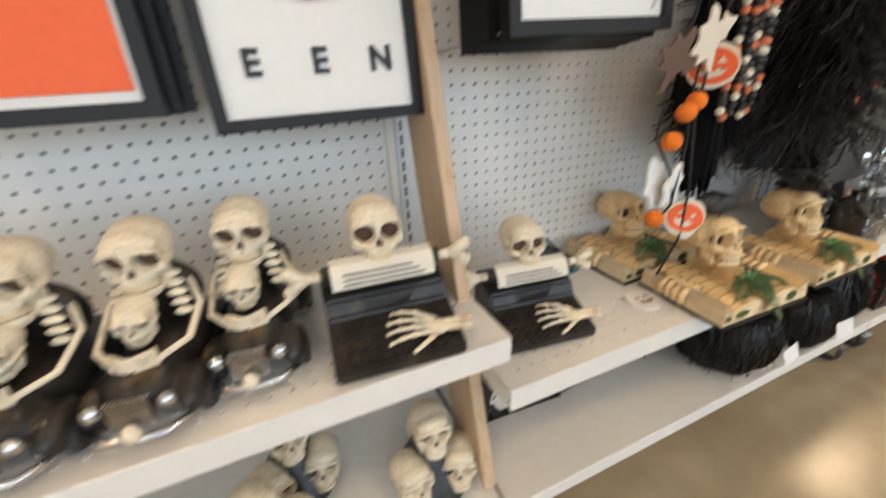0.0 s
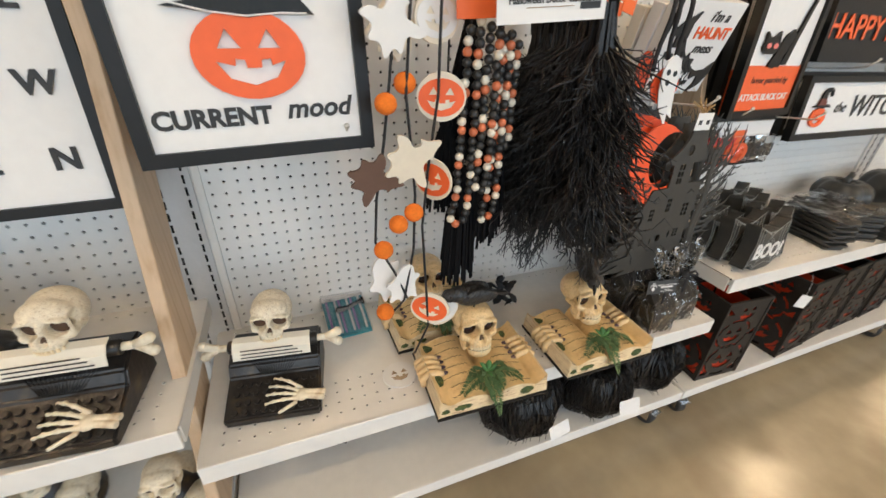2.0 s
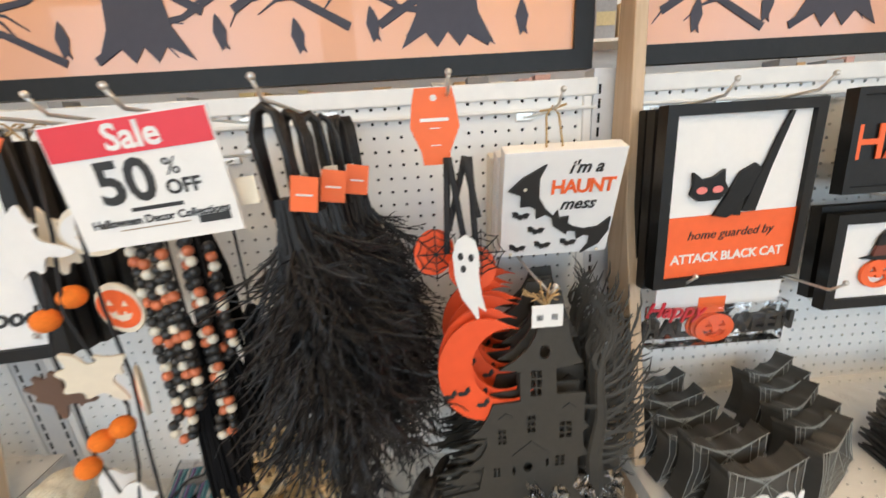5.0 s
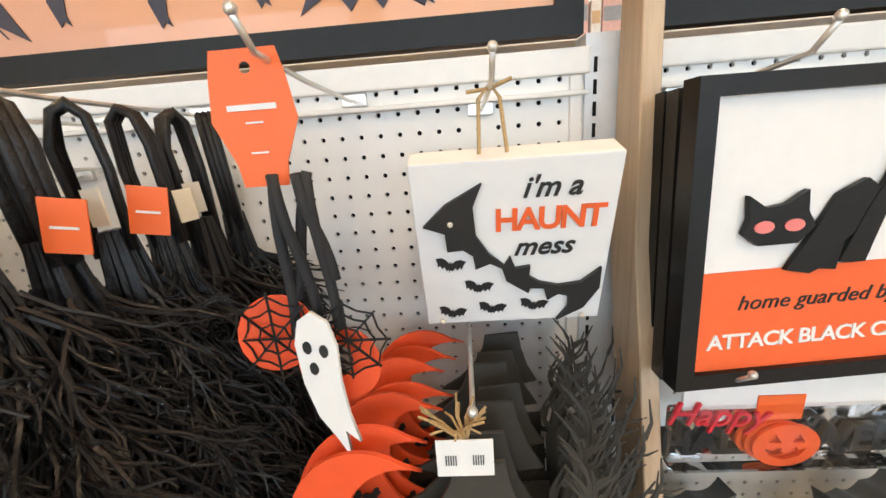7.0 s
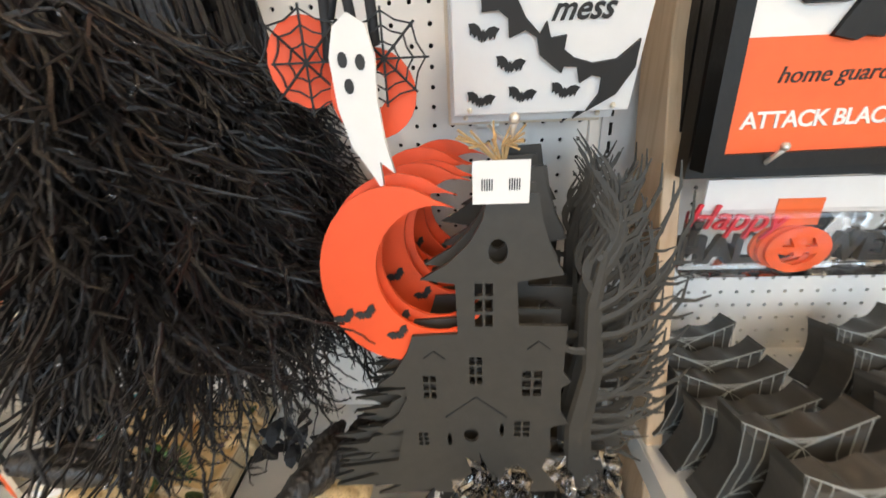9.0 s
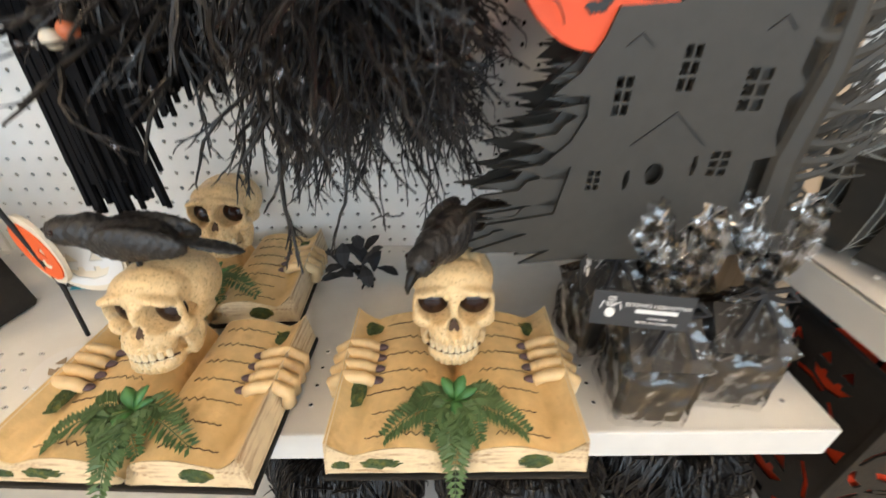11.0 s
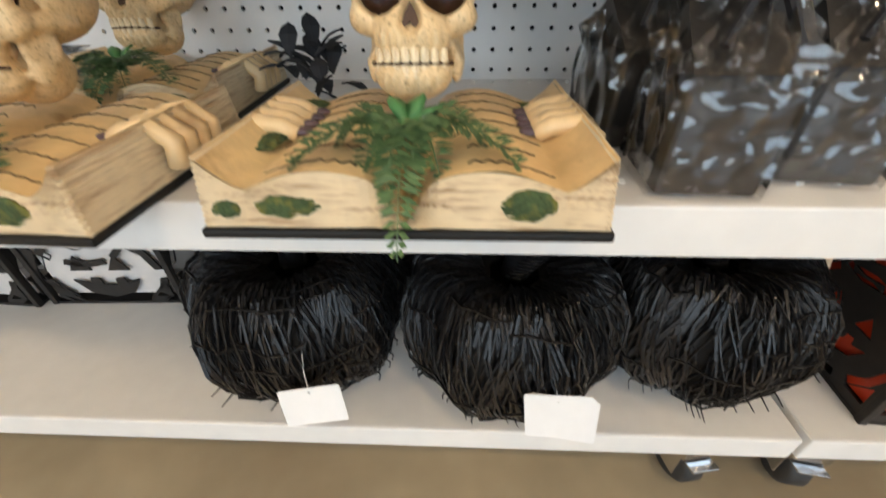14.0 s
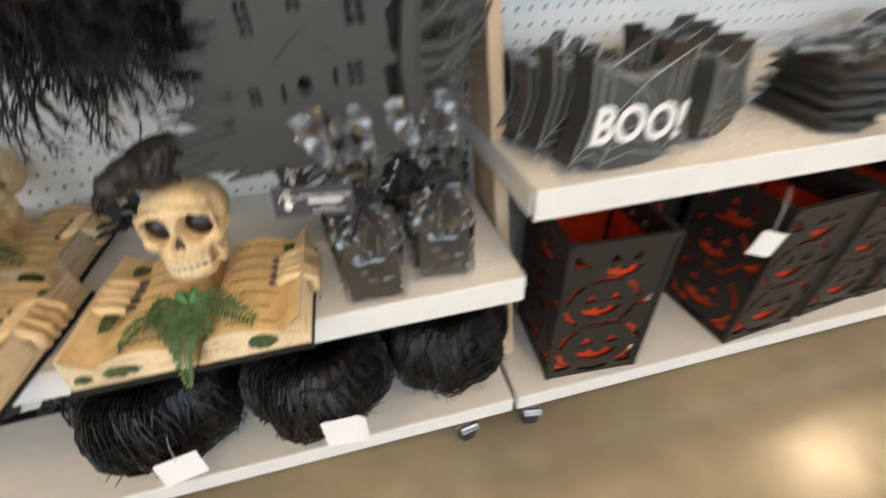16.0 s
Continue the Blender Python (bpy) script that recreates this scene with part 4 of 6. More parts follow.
for x, y, z, ln in ((0.470, -0.235, 0.82, 0.24), (0.515, -0.24, 0.86, 0.20), (0.545, -0.20, 0.90, 0.22), (0.445, -0.21, 0.90, 0.16), (0.49, -0.19, 1.06, 0.24)):
    t = thing("yarn_tassel", pose(x, y, z), "thick black yarn tassel hanging among the beads", "tassel", "yarn tassels")
    bm = bmesh.new()
    for k in range(90):
        a, s = rnd.uniform(0, math.tau), math.sqrt(rnd.random())
        e = Vector((0.036 * s * math.cos(a), 0.03 * s * math.sin(a), -ln * rnd.uniform(0.70, 0.98)))
        add_tube(bm, [(0.008 * s * math.cos(a), 0.008 * s * math.sin(a), 0), (e.x * 0.8, e.y * 0.8, -ln * 0.35), e], 0.0026, 4)
    tagged(part("yarn_fringe", bm, M_YARN, t), "frayed black yarn strands", kind="stuff")
    part("binding", lathe([(0.011, -0.03), (0.013, -0.02), (0.010, -0.008), (0.012, 0.004), (0.006, 0.014)], 12), M_YARN, t, smooth=True)
    part("cord", tube([(0, 0, 0.012), (0.0, 0.0, 1.13 - z)], 0.002, 5), M_CORD, t)
hook(0.515, 1.13, 0.25)
t = thing("orange_header_card", pose(0.455, -0.29, 1.10, 0, -4, 0), "orange card header of a bead garland", "tag")
part("card", box(-0.035, 0.035, -0.001, 0.001, -0.04, 0.06), M_TAG, t)

# ghost ribbon garland
ghosts = thing("ghost_garland", pose(0.862, -0.245, 1.19), "black ribbon garland with a white ghost and spider webs", "garland")
G2 = Vector((0.862, -0.25, 1.19))
card = [(-0.022, 0.012), (0.022, 0.012), (0.026, -0.005), (0.030, -0.035), (0.018, -0.065), (0.016, -0.082), (-0.016, -0.082), (-0.018, -0.065), (-0.030, -0.035), (-0.026, -0.005)]
c = part("header_card", plate([card], 0.0012, [oval(0, 0.0, 0.004, 0.004, 10)]), M_TAG, ghosts, "orange header card", at=pose(-0.018, 0.014, 0.004) @ Matrix.Diagonal((1.08, 1, 1.02, 1)))
for z, w in ((-0.028, 0.017), (-0.037, 0.006), (-0.058, 0.006)):
    part("print_line", box(-w, w, -0.0016, -0.0008, z, z + (0.004 if w > 0.01 else 0.0012)), M_WHITE, c)
part("black_hook", plate([oval(0, 0, 0.013, 0.009, 16)], 0.004, [oval(-0.002, 0, 0.007, 0.004, 12)]), M_BLACK, ghosts, at=pose(-0.008, 0.016, -0.050))
for x0, x1, z1, y in ((-0.006, -0.012, -0.20, 0.0), (-0.004, 0.012, -0.18, -0.006), (0.018, -0.008, -0.17, 0.004), (0.022, 0.028, -0.19, -0.010), (0.016, 0.032, -0.15, -0.012)):
    rib = tube([(x0 + (x1 - x0) * k / 6, y - 0.004 * math.sin(k), -0.07 + (z1 + 0.07) * k / 6) for k in range(7)], 0.0044, 6)
    part("ribbon", rib, M_CORD, ghosts, smooth=True)
gh = [(0, 0.058), (0.013, 0.05), (0.018, 0.03), (0.017, 0.0), (0.020, -0.03), (0.026, -0.055), (0.014, -0.046), (0.016, -0.072), (0.004, -0.052), (-0.008, -0.035), (-0.016, -0.005), (-0.018, 0.03), (-0.012, 0.05)]
g = part("ghost", plate([gh], 0.003), M_WHITE, ghosts, "white wooden ghost", at=pose(0.012, -0.020, -0.228, 0, 0, -12))
for x, z in ((-0.007, 0.028), (0.007, 0.026), (-0.004, 0.010)):
    part("ghost_eye", plate([oval(x, z, 0.0038, 0.0055, 10)], 0.001), M_INK, g, at=pose(0, -0.002, 0))
part("moon_disc", plate([oval(0, 0, 0.034, 0.034, 24)], 0.003, [oval(-0.002, 0.004, 0.014, 0.016, 14)]), M_MOON, ghosts, at=pose(0.022, -0.004, -0.225))
for cx, cz, s, y in ((-0.028, -0.20, 0.040, -0.004), (0.034, -0.20, 0.034, -0.012)):
    bm = bmesh.new()
    for k in range(8):
        a = k * math.tau / 8
        add_tube(bm, [(0, 0, 0), (s * math.cos(a), 0, s * math.sin(a))], 0.0011, 4)
        for r in (0.35, 0.65, 0.92):
            b = (k + 1) * math.tau / 8
            m2 = (a + b) / 2
            add_tube(bm, [(s * r * math.cos(a), 0, s * r * math.sin(a)), (s * r * 0.86 * math.cos(m2), 0, s * r * 0.86 * math.sin(m2)), (s * r * math.cos(b), 0, s * r * math.sin(b))], 0.0009, 4)
    part("spider_web", bm, M_BLACK, ghosts, at=pose(cx, y, cz))
part("orange_disc", plate([oval(0, 0, 0.030, 0.034, 20)], 0.003), M_MOON, ghosts, at=pose(-0.030, 0.006, -0.200, 0, 0, 20))
hook(0.862, 1.187, 0.27)

# packed letter banner in the third bay
pk = thing("letter_banner_pack", pose(1.335, -0.14, 0.774), "clear pack with a felt Halloween letter banner and pumpkin", "banner")


def film_material(name, gloss, bump, crinkle=16):
    """Clear crinkled film: see-through, with sharp glints by the angle of view."""
    m = bpy.data.materials.new(name)
    m.use_nodes = True
    n, l = m.node_tree.nodes, m.node_tree.links
    n.remove(n["Principled BSDF"])
    tr, gl, mix, fr, mul = n.new("ShaderNodeBsdfTransparent"), n.new("ShaderNodeBsdfGlossy"), n.new("ShaderNodeMixShader"), n.new("ShaderNodeFresnel"), n.new("ShaderNodeMath")
    t, p, co = n.new("ShaderNodeTexNoise"), n.new("ShaderNodeBump"), n.new("ShaderNodeTexCoord")
    tr.inputs[0].default_value = (0.93, 0.93, 0.93, 1)
    gl.inputs["Roughness"].default_value = 0.07
    fr.inputs["IOR"].default_value = 1.5
    mul.operation, mul.inputs[1].default_value, mul.use_clamp = "MULTIPLY", gloss, True
    t.inputs["Scale"].default_value, t.inputs["Detail"].default_value, p.inputs["Strength"].default_value, p.inputs["Distance"].default_value = crinkle, 1, bump, 0.02
    l.new(co.outputs["Object"], t.inputs["Vector"])
    l.new(t.outputs[0], p.inputs["Height"])
    l.new(p.outputs[0], gl.inputs["Normal"])
    l.new(p.outputs[0], fr.inputs["Normal"])
    l.new(fr.outputs[0], mul.inputs[0])
    l.new(mul.outputs[0], mix.inputs[0])
    l.new(tr.outputs[0], mix.inputs[1])
    l.new(gl.outputs[0], mix.inputs[2])
    l.new(mix.outputs[0], n["Material Output"].inputs[0])
    return m


M_CLEAR = film_material("clear_film", 1.3, 0.8)
part("header", box(-0.11, 0.12, -0.002, 0.002, 0.045, 0.085), M_WHITE, pk, "printed white card header")
part("orange_label", box(-0.03, 0.02, -0.0035, -0.0022, 0.030, 0.062), M_TAG, pk)
put(pk, "lettering", words("Happy", 0.042, 0.002, shear=0.3), M_RED, -0.075, 0.040, -0.006, -4)
put(pk, "lettering", words("HALLO", 0.046, 0.004, bold=0.002), M_INK, -0.055, -0.002, 0.002)
put(pk, "lettering", words("WEEN", 0.046, 0.004, bold=0.002), M_INK, 0.095, 0.0, 0.0)
for k in range(3):
    part("pumpkin_piece", pumpkin_cut(0.036 - 0.001 * k, 0.004), M_ORANGE, pk, at=pose(-0.006 * k, -0.012 + 0.006 * k, 0.004))
part("film", box(-0.125, 0.130, -0.018, 0.006, -0.03, 0.05, 0.006), M_CLEAR, pk).visible_shadow = False
hook(1.33, 0.872, 0.16)
rack = bmesh.new()
for x in (-0.08, 0.08):
    add_tube(rack, [(x, 0.14, 0.085), (x, 0.0, 0.083), (x, 0, 0.08)], 0.002, 5)
part("hanger_wire", rack, M_WIRE, pk)

# ---- organic modelling ----
def solid(bm, voxel, smooth=2, keep=1.0):
    """Fuses overlapping lumps into one smooth skin."""
    me = bpy.data.meshes.new("lump")
    bm.to_mesh(me)
    bm.free()
    ob = bpy.data.objects.new("lump", me)
    scene.collection.objects.link(ob)
    m = ob.modifiers.new("r", "REMESH")
    m.mode, m.voxel_size = "VOXEL", voxel
    s = ob.modifiers.new("s", "SMOOTH")
    s.factor, s.iterations = 0.5, smooth
    bpy.context.view_layer.update()
    out = bpy.data.meshes.new_from_object(ob.evaluated_get(bpy.context.evaluated_depsgraph_get()))
    bpy.data.objects.remove(ob)
    out.polygons.foreach_set("use_smooth", [True] * len(out.polygons))
    return out


def aged(name, base, dark, gloss=0.4):
    """Painted resin: uneven brown stain over ivory, with grain and blotches."""
    m = blended(material(name, base, gloss, vary=0.16, grain=70, blotch=9, bump=0.3, bump_scale=160), (base[0] * 0.62, base[1] * 0.5, base[2] * 0.34), 14, 0.52, 0.95)
    return blended(m, dark, 34, 0.56, 0.80)


M_RESIN = aged("aged_ivory_resin", (0.80, 0.59, 0.32), (0.26, 0.12, 0.035), 0.34)
M_BONE = aged("pale_bone_resin", (0.80, 0.72, 0.56), (0.34, 0.22, 0.11), 0.5)
M_PAGE = aged("yellowed_page_resin", (0.80, 0.58, 0.29), (0.36, 0.19, 0.07), 0.45)
M_EDGE = blended(material("page_edge_resin", (0.80, 0.68, 0.48), 0.55, vary=0.12, grain=90), (0.42, 0.26, 0.13), 40, 0.5, 0.75, 4, (0.5, 0.5, 8))
M_EYE = material("dark_glossy_socket", (0.018, 0.005, 0.003), 0.10, vary=0.4, bump=0.05, spec=0.4)
M_HOLLOW = material("dark_hollow", (0.07, 0.035, 0.018), 0.7, vary=0.3)
M_TOOTH = blended(material("ivory_tooth", (0.82, 0.68, 0.44), 0.35, vary=0.12, grain=40), (0.40, 0.20, 0.07), 26, 0.50, 0.80, 3, (1, 1, 0.3))
M_MOSS = blended(material("green_moss", (0.060, 0.095, 0.035), 0.95, vary=0.5, grain=300, blotch=40, bump=1.0, bump_scale=500), (0.17, 0.16, 0.035), 90, 0.50, 0.66)
M_FERN = material("plastic_fern", (0.080, 0.145, 0.055), 0.5, vary=0.3, grain=80)
M_LEAF = material("succulent_leaf", (0.075, 0.22, 0.07), 0.4, vary=0.2, grain=50)
M_RAVEN = material("raven_feather_paint", (0.022, 0.021, 0.021), 0.42, vary=0.5, grain=90, bump=1.0, bump_scale=110)
M_NAIL = material("purple_nail", (0.11, 0.07, 0.08), 0.3, vary=0.2)


def skull_mesh(jaw=True, detail=0.021):
    """A skull one unit wide, facing -y, with sunken sockets, nose, temples, cheekbones and root ridges."""
    bm = bmesh.new()
    add_ball(bm, (0, 0.14, 0.12), 0.5, 28, 20, (0.99, 1.14, 0.82 if jaw else 0.98))
    add_ball(bm, (0, -0.18, 0.16 if jaw else 0.24), 0.40, 24, 16, (1.12, 0.82, 0.78))
    for k in (-1, 1):
        add_ball(bm, (k * 0.33, -0.30, -0.15), 0.15, 14, 10, (1.0, 1.0, 0.85))
        add_ball(bm, (k * 0.43, -0.06, -0.13), 0.10, 14, 10, (0.6, 2.4, 0.7))
        add_ball(bm, (k * 0.22, -0.43, 0.215), 0.12, 14, 10, (1.75, 0.95, 0.5), Matrix.Rotation(radians(k * 14), 4, "Y"))
        add_ball(bm, (k * 0.40, -0.34, 0.05), 0.085, 12, 8, (0.7, 1.0, 1.9))
    add_ball(bm, (0, -0.40, -0.27), 0.27, 18, 12, (1.08, 0.80, 0.85))
    add_ball(bm, (0, -0.49, 0.05), 0.085, 12, 8, (0.75, 0.8, 1.7))
    if jaw:
        add_ball(bm, (0, -0.37, -0.52), 0.28, 18, 12, (1.08, 0.82, 0.64))
        add_ball(bm, (0, -0.02, -0.46), 0.30, 16, 12, (1.0, 1.1, 0.9))
        for k in (-1, 1):
            add_ball(bm, (k * 0.33, -0.14, -0.36), 0.11, 12, 8, (0.62, 1.35, 2.2), Matrix.Rotation(radians(-24), 4, "X"))
    me = solid(bm, detail, 3)
    for v in me.vertices:
        x, y, z = v.co
        if y < -0.08:
            for k in (-1, 1):
                q = ((x - k * 0.228) / 0.185) ** 2 + ((z - 0.02 - k * x * 0.0) / 0.168) ** 2
                if q < 1:
                    v.co.y += 0.30 * (1 - q) ** 0.35
            q = (x / (0.090 * (1 - (z + 0.20) * 1.6))) ** 2 + ((z + 0.165) / 0.105) ** 2
            if q < 1:
                v.co.y += 0.13 * (1 - q) ** 0.5
            if abs(x) < 0.30:
                side = 1 - (abs(x) / 0.30) ** 4
                if -0.36 < z < -0.24:
                    v.co.y -= 0.028 * side * math.cos(x * math.tau / 0.068) * math.sin((z + 0.36) / 0.12 * math.pi)
                if jaw and -0.66 < z < -0.52:
                    v.co.y -= 0.024 * side * math.cos(x * math.tau / 0.068) * math.sin((z + 0.66) / 0.14 * math.pi)
        for k in (-1, 1):
            q = ((y + 0.20) / 0.17) ** 2 + ((z - 0.10) / 0.20) ** 2
            if q < 1 and k * x > 0.25:
                v.co.x -= k * 0.055 * (1 - q)
            if jaw and k * x > 0.2 and y > -0.36:
                q = ((y + 0.20) / 0.16) ** 2 + ((z + 0.30) / 0.12) ** 2
                if q < 1:
                    v.co.x -= k * 0.06 * (1 - q)
    return me


SKULL = skull_mesh()
SKULL_UPPER = skull_mesh(False)
TOOTH = bpy.data.meshes.new("tooth")
bm = box(-0.0315, 0.0315, -0.028, 0.034, -0.050, 0.050)
bmesh.ops.bevel(bm, geom=bm.edges[:], offset=0.017, segments=2, affect="EDGES", profile=0.6)
bm.to_mesh(TOOTH)
bm.free()
TOOTH.polygons.foreach_set("use_smooth", [True] * len(TOOTH.polygons))
TOOTH.materials.append(M_TOOTH)
EYEBALL = ball((0, 0, 0), 0.125, 16, 11)
EYE = bpy.data.meshes.new("eye_socket")
EYEBALL.to_mesh(EYE)
EYEBALL.free()
EYE.polygons.foreach_set("use_smooth", [True] * len(EYE.polygons))


def skull(parent, m, width, mat, jaw=True, eye=None, teeth=True):
    """A skull as a part, with sockets, nose hollow and teeth."""
    me = (SKULL if jaw else SKULL_UPPER).copy()
    me.materials.append(mat)
    s = part("skull", me, None, parent, at=m @ Matrix.Diagonal((width, width, width, 1)))
    for k in (-1, 1):
        e = EYE.copy()
        e.materials.append(eye or M_HOLLOW)
        part("eye_socket", e, None, s, at=pose(k * 0.228, -0.262, 0.02) @ Matrix.Diagonal((1.42, 0.75, 1.30, 1)))
    part("nose_hollow", plate([[(0, 0.085), (0.038, 0.03), (0.064, -0.04), (0.045, -0.068), (0.012, -0.05), (0, -0.02), (-0.012, -0.05), (-0.045, -0.068), (-0.064, -0.04), (-0.038, 0.03)]], 0.05), M_HOLLOW, s, at=pose(0, -0.480, -0.165, -8))
    if teeth:
        for row in ((0, 1) if jaw else (0,)):
            for k in range(8):
                a = (k - 3.5) * 0.066
                y = -0.578 + 2.0 * a * a + (0.012 if row else 0)
                part("tooth", TOOTH, None, s, at=pose(a, y, -0.395 - 0.098 * row, 0, 0, math.degrees(math.atan(4.0 * a))))
        if jaw:
            part("bite_line", tube([(a, -0.590 + 2.0 * a * a, -0.444) for a in [-0.30 + 0.05 * k for k in range(13)]], 0.013, 6), M_HOLLOW, s)
    return s


# ---- open books with skulls ----
def page_height(x, w):
    """The swell of an open book's pages across its width."""
    u = abs(x) / (w / 2)
    return 0.030 + 0.013 * math.sin(math.pi * min(1, u * 1.25)) - 0.022 * math.exp(-(u / 0.085) ** 2) + 0.021 * max(0, (u - 0.78) / 0.22) ** 1.5


def squiggle(rnd, x0, x1, y, w):
    pts = []
    n = 14
    for k in range(n):
        x = x0 + (x1 - x0) * k / (n - 1)
        amp = 0.0022 if k < 6 else 0.0007
        pts.append((x, y + amp * (1 if k % 2 else -1), page_height(x, w) + 0.0006))
    return pts


def fern_frond(bm, p, d, ln, rnd):
    """A drooping frond with paired leaflets."""
    d = Vector(d).normalized()
    side = d.cross(Vector((0, 0, 1))).normalized()
    pts = [Vector(p) + d * ln * u + Vector((0, 0, 0.018 * math.sin(u * 3.0) - 0.016 * u * u)) for u in [k / 8 for k in range(9)]]
    add_tube(bm, pts, 0.0009, 4, 0.0004)
    n = 24
    for k in range(1, n):
        u = k / n
        c = pts[min(8, int(u * 8))].lerp(pts[min(8, int(u * 8) + 1)], u * 8 - int(u * 8)) if u < 1 else pts[-1]
        s = 0.024 * max(0.0, math.sin(math.pi * (0.12 + 0.86 * u))) ** 0.6 * (1 - 0.40 * u)
        for q in (-1, 1):
            e = (side * q + d * 0.55).normalized()
            z = Vector((0, 0, 1)) * rnd.uniform(-0.1, 0.25)
            a, b = c + e * s * 0.5 + d * 0.0030 + z * s, c + e * s * 0.5 - d * 0.0028 + z * s
            tip = c + e * s + z * s * 0.6
            vs = [bm.verts.new(v) for v in (c, b, tip, a)]
            bm.faces.new(vs)


def leaf(bm, p, d, ln, w):
    d = Vector(d).normalized()
    side = d.cross(Vector((0, 0, 1))).normalized()
    up = side.cross(d)
    rings = []
    for u, ww in ((0, 0.15), (0.3, 0.7), (0.6, 1.0), (0.85, 0.7), (1, 0.08)):
        c = Vector(p) + d * ln * u + up * 0.15 * ln * math.sin(u * 3.1)
        rings.append([bm.verts.new(c - side * w * ww), bm.verts.new(c + up * 0.0012 - side * 0.0), bm.verts.new(c + side * w * ww), bm.verts.new(c - up * 0.0012)])
    for q, r in zip(rings, rings[1:]):
        for k in range(4):
            bm.faces.new((q[k], q[(k + 1) % 4], r[(k + 1) % 4], r[k]))


def raven(parent, m, turned):
    """A raven: body, head with a heavy beak, wings, tail and clawed feet, in one skin and its parts."""
    bm = bmesh.new()
    add_ball(bm, (0, 0, 0.042), 0.030, 18, 12, (1.75, 0.95, 0.92), Matrix.Rotation(radians(6), 4, "Y"))
    add_ball(bm, (-0.042, 0, 0.056), 0.023, 16, 12, (1.2, 0.9, 0.95))
    add_ball(bm, (-0.066, 0, 0.058), 0.0195, 16, 12, (1.15, 0.9, 0.92))
    for s in (-1, 1):
        add_ball(bm, (0.022, s * 0.021, 0.046), 0.026, 14, 10, (2.0, 0.38, 0.78), Matrix.Rotation(radians(13), 4, "Y"))
    add_ball(bm, (0.088, 0, 0.026), 0.018, 12, 8, (2.4, 0.75, 0.28), Matrix.Rotation(radians(17), 4, "Y"))
    me = solid(bm, 0.0028, 2)
    for v in me.vertices:
        k = math.sin(v.co.x * 620 + math.sin(v.co.y * 300) * 2) * math.sin(v.co.z * 420 + v.co.x * 150)
        v.co += v.normal * 0.0011 * k
    me.materials.append(M_RAVEN)
    r = part("raven", me, None, parent, "black painted raven", at=m)
    beak = bmesh.new()
    add_tube(beak, [(-0.078, 0, 0.060), (-0.092, 0, 0.057), (-0.102, 0, 0.049), (-0.104, 0, 0.042)], 0.0078, 8, 0.0014)
    add_tube(beak, [(-0.078, 0, 0.052), (-0.092, 0, 0.049), (-0.098, 0, 0.044)], 0.0052, 8, 0.001)
    part("beak", beak, M_BLACK, r, smooth=True)
    for s in (-1, 1):
        part("bird_eye", ball((-0.071, s * 0.0155, 0.063), 0.0034, 10, 7), M_EYE, r, smooth=True)
        foot = bmesh.new()
        add_tube(foot, [(0.006, s * 0.012, 0.026), (0.002, s * 0.013, 0.006)], 0.0042, 6, 0.003)
        for k in (-1, 0, 1):
            add_tube(foot, [(0.002, s * 0.013, 0.005), (-0.008, s * 0.013 + k * 0.005, 0.002), (-0.015, s * 0.013 + k * 0.008, -0.004)], 0.0024, 5, 0.0012)
        part("foot", foot, M_RAVEN, r)
    return r


